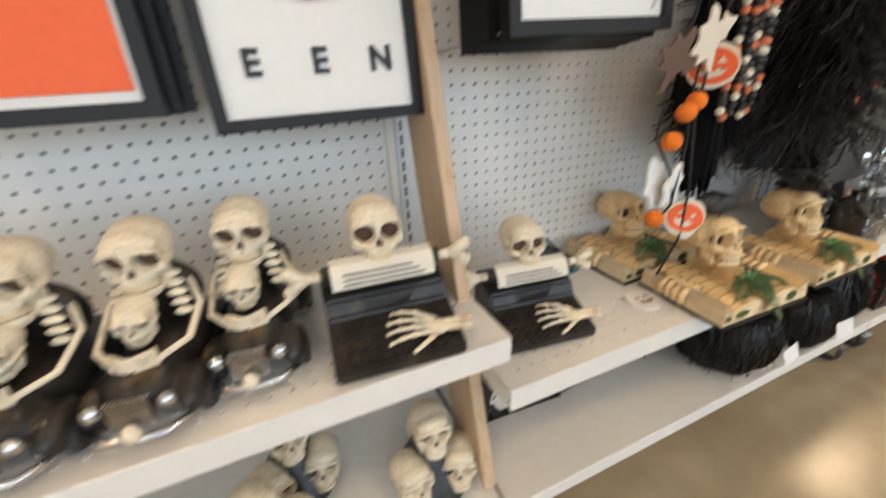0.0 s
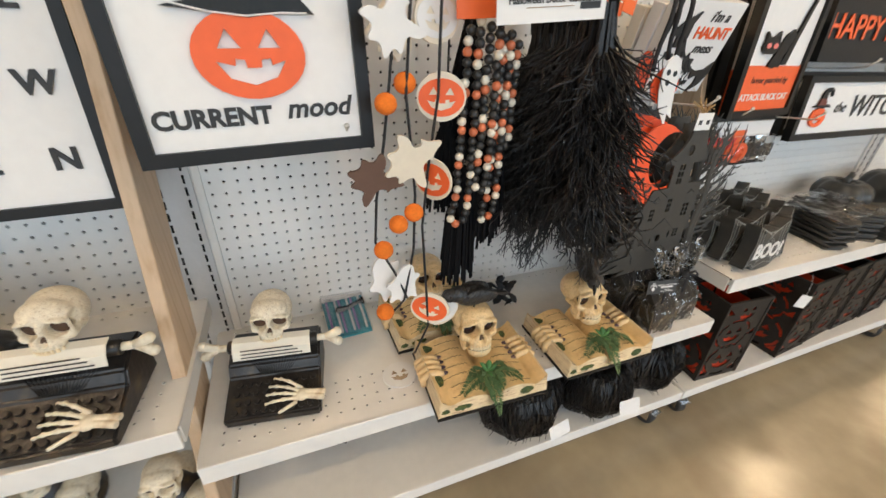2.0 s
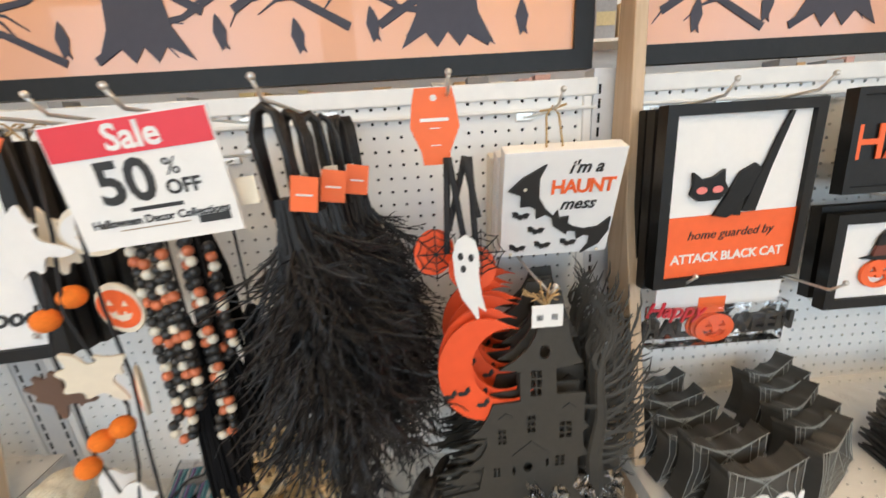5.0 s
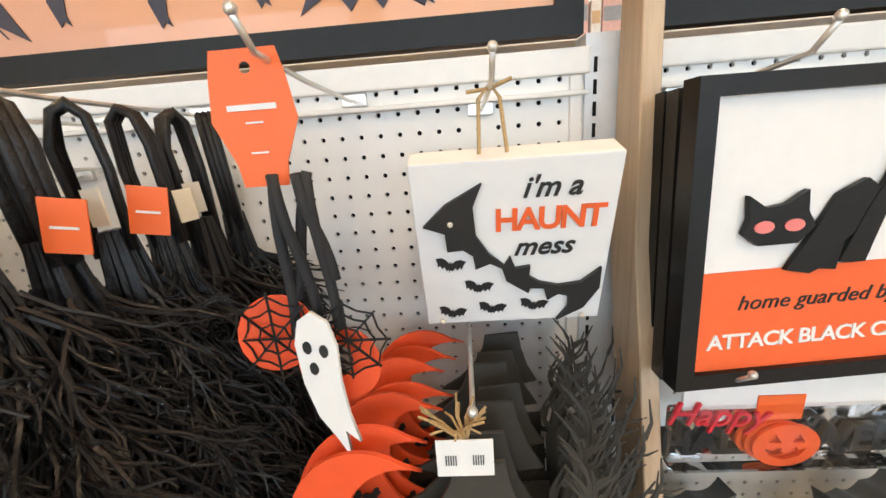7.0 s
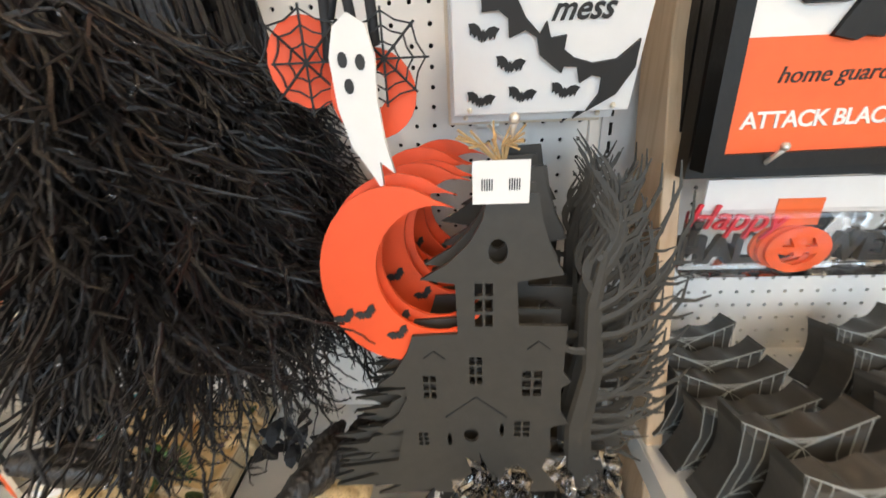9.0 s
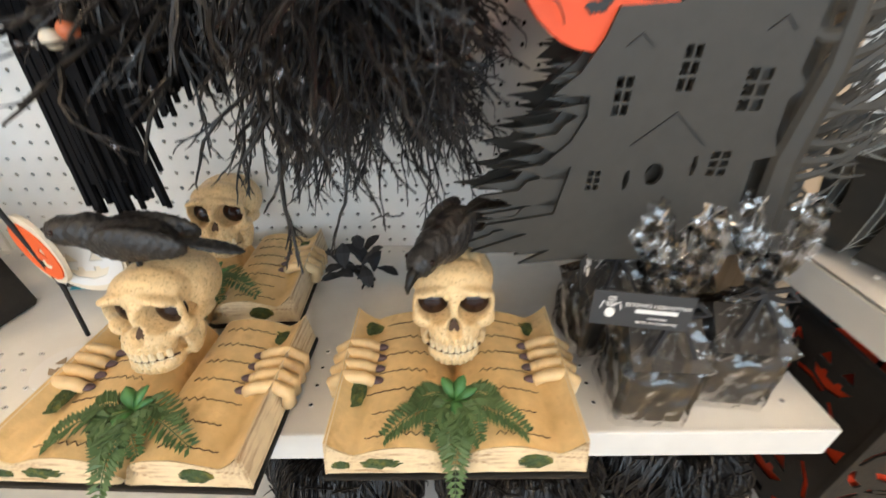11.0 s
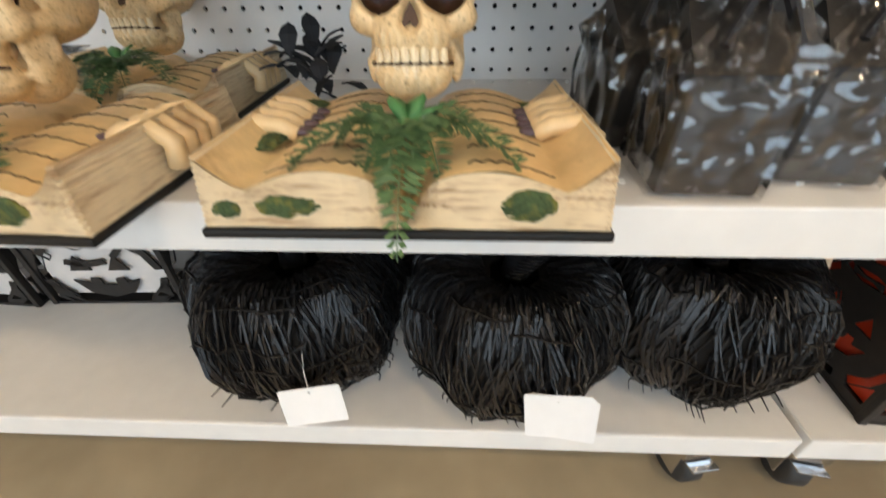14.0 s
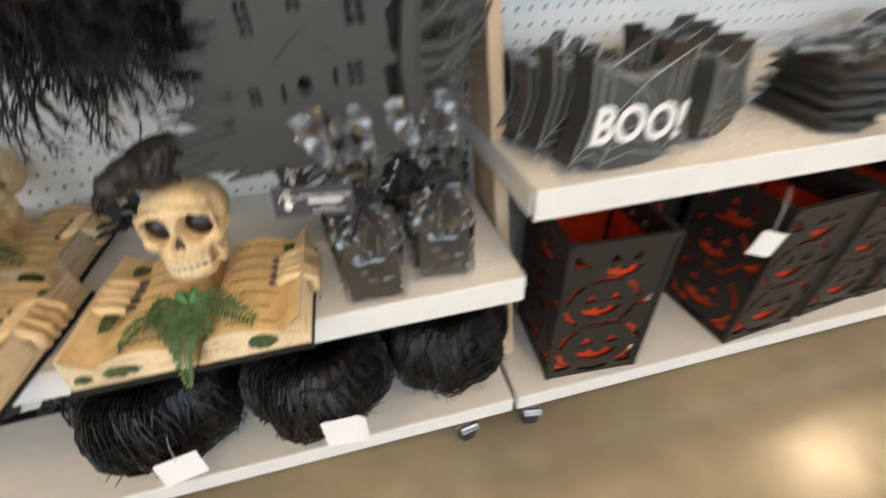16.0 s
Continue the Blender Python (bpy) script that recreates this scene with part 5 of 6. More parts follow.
def skull_book(m, bird_turn, bird_shift):
    """An open book with a skull, two gripping hands, moss, a fern sprig and a raven on top."""
    rnd = random.Random(7)
    W, D = 0.252, 0.190
    bk = thing("skull_book", m, "ivory resin skull figurine on an open mossy book", "figurine", "skull books")
    n = 48
    xs = [-W / 2 + W * i / n for i in range(n + 1)]
    # pages: the top skin
    bm = bmesh.new()
    rows = [-D / 2 + D * j / 10 for j in range(11)]
    grid = [[bm.verts.new((x, y, page_height(x, W) + 0.0012 * noise.noise(Vector((x * 40, y * 40, 0))))) for x in xs] for y in rows]
    for a, b in zip(grid, grid[1:]):
        for k in range(n):
            bm.faces.new((a[k], a[k + 1], b[k + 1], b[k]))
    part("page_top", bm, M_PAGE, bk, "yellowed open pages", smooth=True)
    # page edges in layers
    bm = bmesh.new()
    layers = 11
    for face in ("front", "back", "left", "right"):
        prev = None
        for k in range(layers * 2 + 1):
            u = k / (layers * 2)
            off = 0.0036 if k % 2 else 0.0
            line = []
            if face in ("front", "back"):
                s = -1 if face == "front" else 1
                for x in xs:
                    h = page_height(x, W)
                    line.append(bm.verts.new((x * (W / 2 + 0.001 + 0.004 * (1 - u)) / (W / 2), s * (D / 2 + 0.001 + 0.004 * (1 - u) - off), 0.006 + (h - 0.006) * u * min(1, abs(x) / (0.004 + 0.045 * (1 - u))) ** 0.6)))
            else:
                s = -1 if face == "left" else 1
                h = page_height(W / 2, W)
                for y in [r * (D / 2 + 0.001 + 0.004 * (1 - u)) / (D / 2) for r in rows]:
                    line.append(bm.verts.new((s * (W / 2 + 0.001 + 0.004 * (1 - u) - off), y, 0.006 + (h - 0.006) * u)))
            if prev:
                for a in range(len(line) - 1):
                    bm.faces.new((prev[a], prev[a + 1], line[a + 1], line[a]))
            prev = line
    part("page_edge", bm, M_EDGE, bk, "layered page edges")
    part("cover", box(-W / 2 - 0.007, W / 2 + 0.007, -D / 2 - 0.008, D / 2 + 0.007, 0.0, 0.0065, 0.002), M_BLACK, bk, "worn black book cover")
    for s in (-1, 1):
        for j in range(7):
            y = -D / 2 + 0.014 + j * 0.026
            x0 = s * 0.030 if j > 1 or s < 0 else 0.04
            x1 = s * rnd.uniform(0.085, 0.105)
            part("written_line", tube(squiggle(rnd, x0, x1, y, W), 0.00055, 4), M_HOLLOW, bk)
    for x, y, z, a, b, front in ((-0.108, 0.072, 0, 0.018, 0.011, 0), (0.100, 0.074, 0, 0.020, 0.012, 0), (-0.110, -0.028, 0, 0.013, 0.019, 0), (-0.074, 0, 0.020, 0.022, 0.007, 1), (0.078, 0, 0.022, 0.017, 0.011, 1), (-0.114, 0, 0.018, 0.010, 0.006, 1), (0.108, 0.034, 0, 0.012, 0.009, 0)):
        bm = bmesh.new()
        if front:
            add_ball(bm, (x, -D / 2 - 0.002, z), 1, 18, 12, (a, 0.003, b))
        else:
            add_ball(bm, (x, y, page_height(x, W) + 0.0005), 1, 18, 12, (a, b, 0.0032))
        for v in bm.verts:
            v.co += v.co.normalized() * 0 + Vector((noise.noise(v.co * 190), noise.noise(v.co * 210 + Vector((5, 0, 0))), noise.noise(v.co * 230))) * 0.0022
        part("moss_patch", bm, M_MOSS, bk)
    # hands over the side edges
    for s in (-1, 1):
        hand = bmesh.new()
        for k in range(4):
            y = 0.038 - k * 0.0165
            z = page_height(W / 2 - 0.03, W)
            add_tube(hand, [(s * (W / 2 + 0.010), y, 0.016), (s * (W / 2 + 0.013), y, z + 0.002), (s * (W / 2 - 0.002), y, z + 0.012), (s * (W / 2 - 0.022), y - 0.001, z + 0.010), (s * (W / 2 - 0.034), y - 0.002, z + 0.004)], 0.0086, 10, 0.0066)
        for v in hand.verts:
            v.co += Vector((0, noise.noise(v.co * 120), noise.noise(v.co * 130))) * 0.001
        h = part("gripping_hand", hand, M_RESIN, bk, "bony ivory fingers gripping the book", smooth=True)
        for k in range(4):
            y = 0.036 - k * 0.0165
            part("nail", ball((s * (W / 2 - 0.037), y, page_height(W / 2 - 0.03, W) + 0.0065), 1, 10, 7, (0.0095, 0.0052, 0.0034)), M_NAIL, h, smooth=True)
    skull(bk, pose(0, 0.044, 0.118, -10), 0.0965, M_RESIN, eye=M_EYE)
    # sprig
    bm = bmesh.new()
    for a, ln, fall in ((-154, 0.112, 0.10), (-24, 0.112, 0.10), (-91, 0.105, 0.42), (-128, 0.055, 0.1), (-60, 0.060, 0.1), (-172, 0.062, 0.0), (-6, 0.066, 0.0), (-100, 0.07, 0.2), (-80, 0.06, 0.1)):
        fern_frond(bm, (0, -0.050, 0.050), (math.cos(radians(a)), math.sin(radians(a)), -fall), ln * 0.82, rnd)
    part("fern", bm, M_FERN, bk, "green plastic fern sprig")
    for a, up in ((-90, 0.5), (-30, 0.25), (-150, 0.3), (60, 0.9), (130, 0.8), (-60, 0.15), (-115, 0.2), (10, 0.6)):
        bm = bmesh.new()
        leaf(bm, (0, -0.052, 0.052), (math.cos(radians(a)), math.sin(radians(a)), up), 0.027, 0.0072)
        part("succulent_leaf", bm, M_LEAF, bk, smooth=True)
    if bird_turn is not None:
        raven(bk, pose(bird_shift[0], bird_shift[1], 0.1555, 0, bird_shift[2], bird_turn) @ Matrix.Diagonal((0.84, 0.84, 0.84, 1)), bird_turn)
    return bk


SMALL = Matrix.Diagonal((0.905, 0.92, 0.95, 1))
skull_book(pose(0.790, -0.312, 0.3935, 0, 0, 0) @ SMALL, 62, (0.0, 0.050, -12))
skull_book(pose(0.496, -0.320, 0.3935, 0, 0, -2) @ SMALL, 8, (-0.010, 0.046, 0))
skull_book(pose(0.466, -0.115, 0.3935, 0, 0, 2) @ SMALL, None, (0, 0, 0))

# black bat tinsel left lying behind the books
t = thing("bat_tinsel", pose(0.655, -0.12, 0.394), "crumpled black paper bat garland on the shelf", "garland")
bm = bmesh.new()
rnd = random.Random(3)
for k in range(26):
    c = Vector((rnd.uniform(-0.03, 0.03), rnd.uniform(-0.03, 0.03), 0.01 + 0.05 * rnd.random()))
    bm = bmesh.new()
    leaf(bm, c, (rnd.uniform(-1, 1), rnd.uniform(-1, 1), rnd.uniform(-0.3, 0.8)), 0.036, 0.010)
    part("paper_bat", bm, M_CORD, t)

# ---- vine pumpkins on the base shelf ----
M_VINE = material("black_glitter_vine", (0.007, 0.0066, 0.007), 0.30, spec=0.45, vary=0.5, grain=150, bump=0.5, bump_scale=300)


def vine_pumpkin(m, label):
    rnd = random.Random(11)
    p = thing("vine_pumpkin", m, label, "pumpkin", "vine pumpkins")

    def skin(a, v, s=1.0):
        """A point on the lobed pumpkin, by turn and by height from pole to pole."""
        lobe = 1 + 0.05 * math.cos(a * 8)
        r = 0.103 * math.sin(v) ** 0.66 * lobe * s
        z = 0.100 + 0.098 * math.cos(v) * s - (0.044 * math.exp(-(v / 0.46) ** 2))
        return Vector((r * math.cos(a), r * math.sin(a), z))
    core = bmesh.new()
    rings = [[core.verts.new(skin(a * math.tau / 40, 0.12 + (math.pi - 0.24) * v / 14, 0.93)) for a in range(40)] for v in range(15)]
    for q, w in zip(rings, rings[1:]):
        for k in range(40):
            core.faces.new((q[k], q[(k + 1) % 40], w[(k + 1) % 40], w[k]))
    part("core", core, M_GAP_SHADE, p, smooth=True)
    bm = bmesh.new()
    for k in range(520):
        a = rnd.uniform(0, math.tau)
        sw = rnd.gauss(0, 0.13)
        v0, v1 = rnd.uniform(0.15, 0.45), rnd.uniform(2.45, 3.0)
        s = rnd.uniform(0.95, 1.03)
        pts = [skin(a + sw * u + 0.07 * math.sin(u * 11 + k), v0 + (v1 - v0) * u, s + 0.018 * math.sin(u * 13 + k)) for u in [i / 9 for i in range(10)]]
        add_tube(bm, pts, rnd.uniform(0.0008, 0.0017), 4)
    for k in range(40):
        a, v = rnd.uniform(0, math.tau), rnd.uniform(0.6, 2.7)
        pts = [skin(a + 0.16 * i, v + rnd.uniform(-0.05, 0.05), 1.02 + 0.03 * rnd.random()) for i in range(5)]
        add_tube(bm, pts, 0.0012, 4)
    for k in range(50):
        a, v = rnd.uniform(0, math.tau), rnd.uniform(1.8, 2.8)
        q = skin(a, v, 1.0)
        o = Vector((math.cos(a), math.sin(a), -0.3))
        add_tube(bm, [q, q + o * 0.008, q + o * 0.012 + Vector((0.004, 0.003, -0.006))], 0.0010, 4, 0.0005)
    part("woven_vines", bm, M_VINE, p, "tangled black vines")
    st = [(0, 0, 0.150), (0.002, -0.003, 0.172), (0.006, -0.010, 0.190), (0.016, -0.018, 0.203)]
    s = part("stem", tube(st, 0.0135, 10, 0.010), M_VINE, p, smooth=True)
    bm = bmesh.new()
    coil = [(0.0005 * k * 0.5 + 0.0130 * math.cos(k * 0.9), -0.0006 * k * 0.5 + 0.0130 * math.sin(k * 0.9), 0.150 + 0.0007 * k) for k in range(64)]
    add_tube(bm, coil, 0.0015, 4)
    part("stem_cord", bm, M_VINE, s)
    return p


def swing_tag(m, n=1):
    t = thing("price_tag", m, "blank white price tag hanging from a pumpkin", "tag", "price tags")
    for k in range(n):
        part("card", plate([[(-0.037, -0.024), (0.037, -0.024), (0.039, -0.022), (0.039, 0.022), (0.037, 0.024), (-0.037, 0.024), (-0.039, 0.022), (-0.039, -0.022)]], 0.0006, [oval(0, 0.018, 0.0018, 0.0018, 8)]), M_WHITE, t, at=pose(0.003 * k, 0.0012 * k, -0.002 * k, 0, 3 * k, 0))
    part("string", tube([(0, 0, 0.018), (-0.004, 0.008, 0.04), (-0.006, 0.02, 0.062)], 0.0005, 4), M_WHITE, t)
    return t


WIDE = Matrix.Diagonal((1.06, 1.06, 0.99, 1))
pm = vine_pumpkin(pose(0.878, -0.285, 0.125, 0, 0, 20) @ WIDE, "black glittered vine pumpkin with a corded stem on the base shelf")
copy_thing(pm, pose(0.648, -0.272, 0.125, 0, 0, 150) @ Matrix.Diagonal((1.0, 1.0, 0.99, 1)))
copy_thing(pm, pose(1.084, -0.262, 0.125, 0, 0, 265) @ Matrix.Diagonal((0.98, 0.98, 1.0, 1)))
copy_thing(pm, pose(0.745, -0.075, 0.125, 0, 0, 80) @ Matrix.Diagonal((0.8, 0.55, 0.9, 1)))
swing_tag(pose(0.696, -0.400, 0.212, -18, -9, 4) @ Matrix.Diagonal((0.72, 1, 0.78, 1)))
swing_tag(pose(0.908, -0.404, 0.212, -14, -7, -6) @ Matrix.Diagonal((0.72, 1, 0.95, 1)), 3)

# ---- cut-metal lanterns ----
M_LANTERN = material("black_cut_metal", (0.03, 0.026, 0.023), 0.5, 0.3, vary=0.2, spec=0.3)
M_TISSUE = material("red_translucent_liner", (0.60, 0.05, 0.015), 0.35, vary=0.3, grain=30, blotch=12)
M_LINER_W = material("pale_liner", (0.62, 0.58, 0.54), 0.5, vary=0.1)


def lantern_panel(w, h, seed):
    """A cut-out side: pumpkins, moons, bats and swirls."""
    rnd = random.Random(seed)
    holes = []
    for cx, cz, r in ((0.0, -h * 0.27, w * 0.40), (-w * 0.08, h * 0.09, w * 0.34), (w * 0.05, h * 0.36, w * 0.30)):
        holes += [[(cx + x, cz + z) for x, z in q] for q in pumpkin_face(r)]
        for q in range(6):
            a0, a1 = q * math.tau / 6 + 0.12, (q + 1) * math.tau / 6 - 0.12
            if cz + r * 1.2 < h / 2 and abs(cx) + r * 1.16 < w * 0.49:
                holes.append([(cx + r * 1.02 * math.cos(a), cz + r * 0.86 * math.sin(a)) for a in (a0, (a0 + a1) / 2, a1)] + [(cx + r * 1.16 * math.cos(a), cz + r * 1.0 * math.sin(a)) for a in (a1, (a0 + a1) / 2, a0)])
    for k in range(5):
        cx, cz = rnd.uniform(-w * 0.34, w * 0.34), (-0.42 + 0.21 * k) * h
        if all((cx - sum(p[0] for p in q) / len(q)) ** 2 + (cz - sum(p[1] for p in q) / len(q)) ** 2 > (w * 0.17) ** 2 for q in holes):
            holes.append(oval(cx, cz, w * 0.085, w * 0.06, 10))
    for s, z in ((-1, -0.46), (1, -0.46), (1, 0.04), (-1, 0.36)):
        holes.append([(s * w * 0.44, z * h), (s * w * 0.27, z * h), (s * w * 0.44, z * h + w * 0.16)])
    return plate([[(-w / 2, -h / 2), (w / 2, -h / 2), (w / 2, h / 2), (-w / 2, h / 2)]], 0.0025, holes)


def lantern(m, w=0.160, h=0.285, liner=None, label="black cut-metal lantern with red liner and jack-o'-lantern faces"):
    l = thing("metal_lantern", m, label, "lantern", "metal lanterns")
    for k in range(4):
        q = Matrix.Rotation(k * math.pi / 2, 4, "Z")
        part("side_panel", lantern_panel(w, h, k), M_LANTERN, l, at=q @ pose(0, -w / 2, h / 2 + 0.004))
        part("liner", box(-w / 2 + 0.012, w / 2 - 0.012, 0.006, 0.0075, -h / 2 + 0.01, h / 2 - 0.04), liner or M_TISSUE, l, at=q @ pose(0, -w / 2, h / 2 + 0.004))
        part("corner_post", box(-0.004, 0.004, -0.004, 0.004, 0, h + 0.006, 0.001), M_LANTERN, l, at=q @ pose(-w / 2, -w / 2, 0))
        part("top_bar", box(-w / 2, w / 2, -0.004, 0.004, h + 0.0, h + 0.008, 0.001), M_LANTERN, l, at=q @ pose(0, -w / 2, 0))
    part("base_plate", box(-w / 2 - 0.002, w / 2 + 0.002, -w / 2 - 0.002, w / 2 + 0.002, 0, 0.004), M_LANTERN, l)
    return l


la = lantern(pose(1.336, -0.272, 0.125, 0, 0, -4))
copy_thing(la, pose(1.676, -0.276, 0.125, 0, 0, 4))
copy_thing(la, pose(1.866, -0.258, 0.125, 0, 0, 5))
copy_thing(la, pose(2.035, -0.25, 0.125, 0, 0, 3))
copy_thing(la, pose(2.23, -0.24, 0.125, 0, 0, 4))
copy_thing(la, pose(1.50, -0.10, 0.125, 0, 0, 10))
copy_thing(la, pose(1.76, -0.095, 0.125, 0, 0, -8))
copy_thing(la, pose(2.50, -0.25, 0.125, 0, 0, 10))
copy_thing(la, pose(2.75, -0.25, 0.125, 0, 0, 16))
lb = lantern(pose(0.322, -0.092, 0.125, 0, 0, 2), 0.19, 0.215, M_LINER_W, "dark cut-metal lantern with pale and red liners behind pumpkins")
copy_thing(lb, pose(0.120, -0.098, 0.125, 0, 0, -3))
copy_thing(lb, pose(0.515, -0.085, 0.125, 0, 0, 35) @ Matrix.Diagonal((0.8, 0.8, 1, 1)))
t = thing("price_tag", pose(1.570, -0.364, 0.365, 0, 0, -20), "small white price sticker tag on a lantern", "tag", "price tags")
part("card", box(-0.018, 0.018, -0.0006, 0.0006, -0.022, 0.022), M_WHITE, t, at=pose(0, 0, 0, 0, 12, 0))
part("string", tube([(0, 0, 0.02), (0.003, 0.006, 0.06), (0.006, 0.02, 0.085)], 0.0005, 4), M_WHITE, t)

# ---- bat-shaped boxes on the third shelf ----
M_BATBOX = material("black_paper_box", (0.055, 0.054, 0.050), 0.36, vary=0.2, grain=40, spec=0.35)
M_WEB = material("grey_web_print", (0.30, 0.32, 0.31), 0.5, vary=0.1, bump=0)


def bat_block(m, printed):
    """A thick bat-shaped box with scalloped wings and a web print."""
    b = thing("bat_box", m, "black bat-shaped box with a printed grey web and the word boo", "box", "bat boxes")

    def arc(p, q, sag, n=7):
        p, q = Vector((*p, 0)), Vector((*q, 0))
        d = q - p
        nn = Vector((-d.y, d.x, 0)).normalized()
        return [tuple((p.lerp(q, k / n) + nn * sag * math.sin(math.pi * k / n))[:2]) for k in range(n)]
    c = [(-0.088, 0.012), (-0.070, 0.118), (-0.022, 0.098), (0.022, 0.098), (0.070, 0.118), (0.088, 0.012), (0.045, 0.002), (-0.045, 0.002)]
    sag = (-0.016, -0.012, -0.010, -0.012, -0.016, -0.008, 0.006, -0.008)
    out = []
    for k in range(8):
        out += arc(c[k], c[(k + 1) % 8], sag[k])
    part("body", plate([out], 0.036), M_BATBOX, b)
    bm = bmesh.new()
    for k in range(8):
        e = Vector((c[k][0], -0.0188, c[k][1]))
        o = Vector((0.0, -0.0188, 0.085))
        add_tube(bm, [o, e], 0.0006, 4)
        for r in (0.55, 0.75, 0.93):
            e2 = Vector((c[(k + 1) % 8][0], -0.0188, c[(k + 1) % 8][1]))
            p, q = o.lerp(e, r), o.lerp(e2, r)
            add_tube(bm, [p, p.lerp(q, 0.5).lerp(o, 0.12), q], 0.0006, 4)
    part("web_print", bm, M_WEB, b)
    if printed:
        put(b, "lettering", words("BOO!", 0.053, 0.0006, shear=0.1, bold=0.0016), M_WHITE, 0.004, 0.045, -0.0196, -4)
    return b


BIG = Matrix.Diagonal((0.98, 1, 1.08, 1))
bat_block(pose(1.308, -0.322, 0.521, -4, 0, 5) @ BIG, True)
bb = bat_block(pose(1.292, -0.272, 0.521, -6, 0, 3) @ BIG, False)
for k in range(4):
    copy_thing(bb, pose(1.282 - 0.003 * k, -0.226 + 0.044 * k, 0.521 + 0.003 * k, -7 - 2 * (k % 2), 0, 4 - 3 * (k % 3)) @ Matrix.Diagonal((1, 1, 0.82, 1)))
for k in range(5):
    copy_thing(bb, pose(1.485 + 0.010 * k, -0.268 + 0.045 * k, 0.521 + 0.003 * k, -8, 0, (28, 18, 24, 12, 16)[k]) @ Matrix.Diagonal((1, 1, 0.82, 1)))
# flat stack in film
st = thing("bat_tray", pose(1.735, -0.235, 0.521), "black bat-shaped paper tray in a film-wrapped stack", "tray", "bat trays")
part("tray", plate([bat_outline(0.27, 0.16)], 0.006), M_BATBOX, st, at=pose(0, 0, 0.004, 90))
for k in range(9):
    copy_thing(st, pose(1.735 + 0.006 * (k % 3), -0.235 + 0.005 * (k % 2), 0.530 + 0.0085 * k, 0, 0, (4, -3, 6, 0)[k % 4]))
fm = thing("film_wrap", pose(1.74, -0.235, 0.614), "crinkled clear plastic film over stacked trays", "packaging")
bm = bmesh.new()
bmesh.ops.create_grid(bm, x_segments=26, y_segments=16, size=0.5)
for v in bm.verts:
    v.co.x, v.co.y = v.co.x * 0.29, v.co.y * 0.20
    v.co.z = 0.010 * noise.noise(v.co * 45) - 0.10 * max(0, abs(v.co.y) - 0.075) - 0.08 * max(0, abs(v.co.x) - 0.12) - 0.001
part("film", bm, M_CLEAR, fm, smooth=True).visible_shadow = False
copy_thing(st, pose(1.95, -0.12, 0.521, 0, 0, 40))
for k in range(6):
    copy_thing(st, pose(1.95, -0.27, 0.521 + 0.0085 * k, 0, 0, 30 + 4 * k))


def ribbed_pumpkin(m, w):
    p = thing("black_pumpkin", m, "matte black ribbed decorative pumpkin with a stem", "pumpkin", "black pumpkins")
    bm = bmesh.new()
    rings = []
    for v in range(1, 15):
        a = math.pi * v / 15
        rings.append([bm.verts.new((w * math.sin(a) ** 0.8 * (1 + 0.09 * abs(math.sin(k * math.tau / 60 * 5)) - 0.05) * math.cos(k * math.tau / 60), w * math.sin(a) ** 0.8 * (1 + 0.09 * abs(math.sin(k * math.tau / 60 * 5)) - 0.05) * math.sin(k * math.tau / 60), w * 0.68 * (1 + math.cos(a)) - (0.25 * w * math.exp(-(a / 0.4) ** 2)))) for k in range(60)])
    for q, r in zip(rings, rings[1:]):
        for k in range(60):
            bm.faces.new((q[k], r[k], r[(k + 1) % 60], q[(k + 1) % 60]))
    bm.faces.new(rings[-1])
    bm.faces.new(rings[0][::-1])
    part("body", bm, M_BATBOX, p, smooth=True)
    part("stem", tube([(0, 0, w * 1.0), (0.004, 0.002, w * 1.3), (0.016, 0.004, w * 1.55)], w * 0.16, 8, w * 0.09), M_BATBOX, p, smooth=True)
    return p


ribbed_pumpkin(pose(2.03, -0.13, 0.521), 0.085)
pk2 = ribbed_pumpkin(pose(2.27, -0.17, 0.521), 0.10)
sk = thing("small_skull", pose(2.27, -0.20, 0.684), "small pale skull resting on a black pumpkin", "skull")
skull(sk, pose(0, 0, 0.035), 0.06, M_BONE)
ribbed_pumpkin(pose(2.60, -0.2, 0.521), 0.09)

# ---- candles in cellophane bags ----
M_CANDLE = material("black_candle_wax", (0.022, 0.018, 0.014), 0.45, vary=0.3)


M_CELLO = film_material("clear_cellophane", 2.4, 0.9, 34)


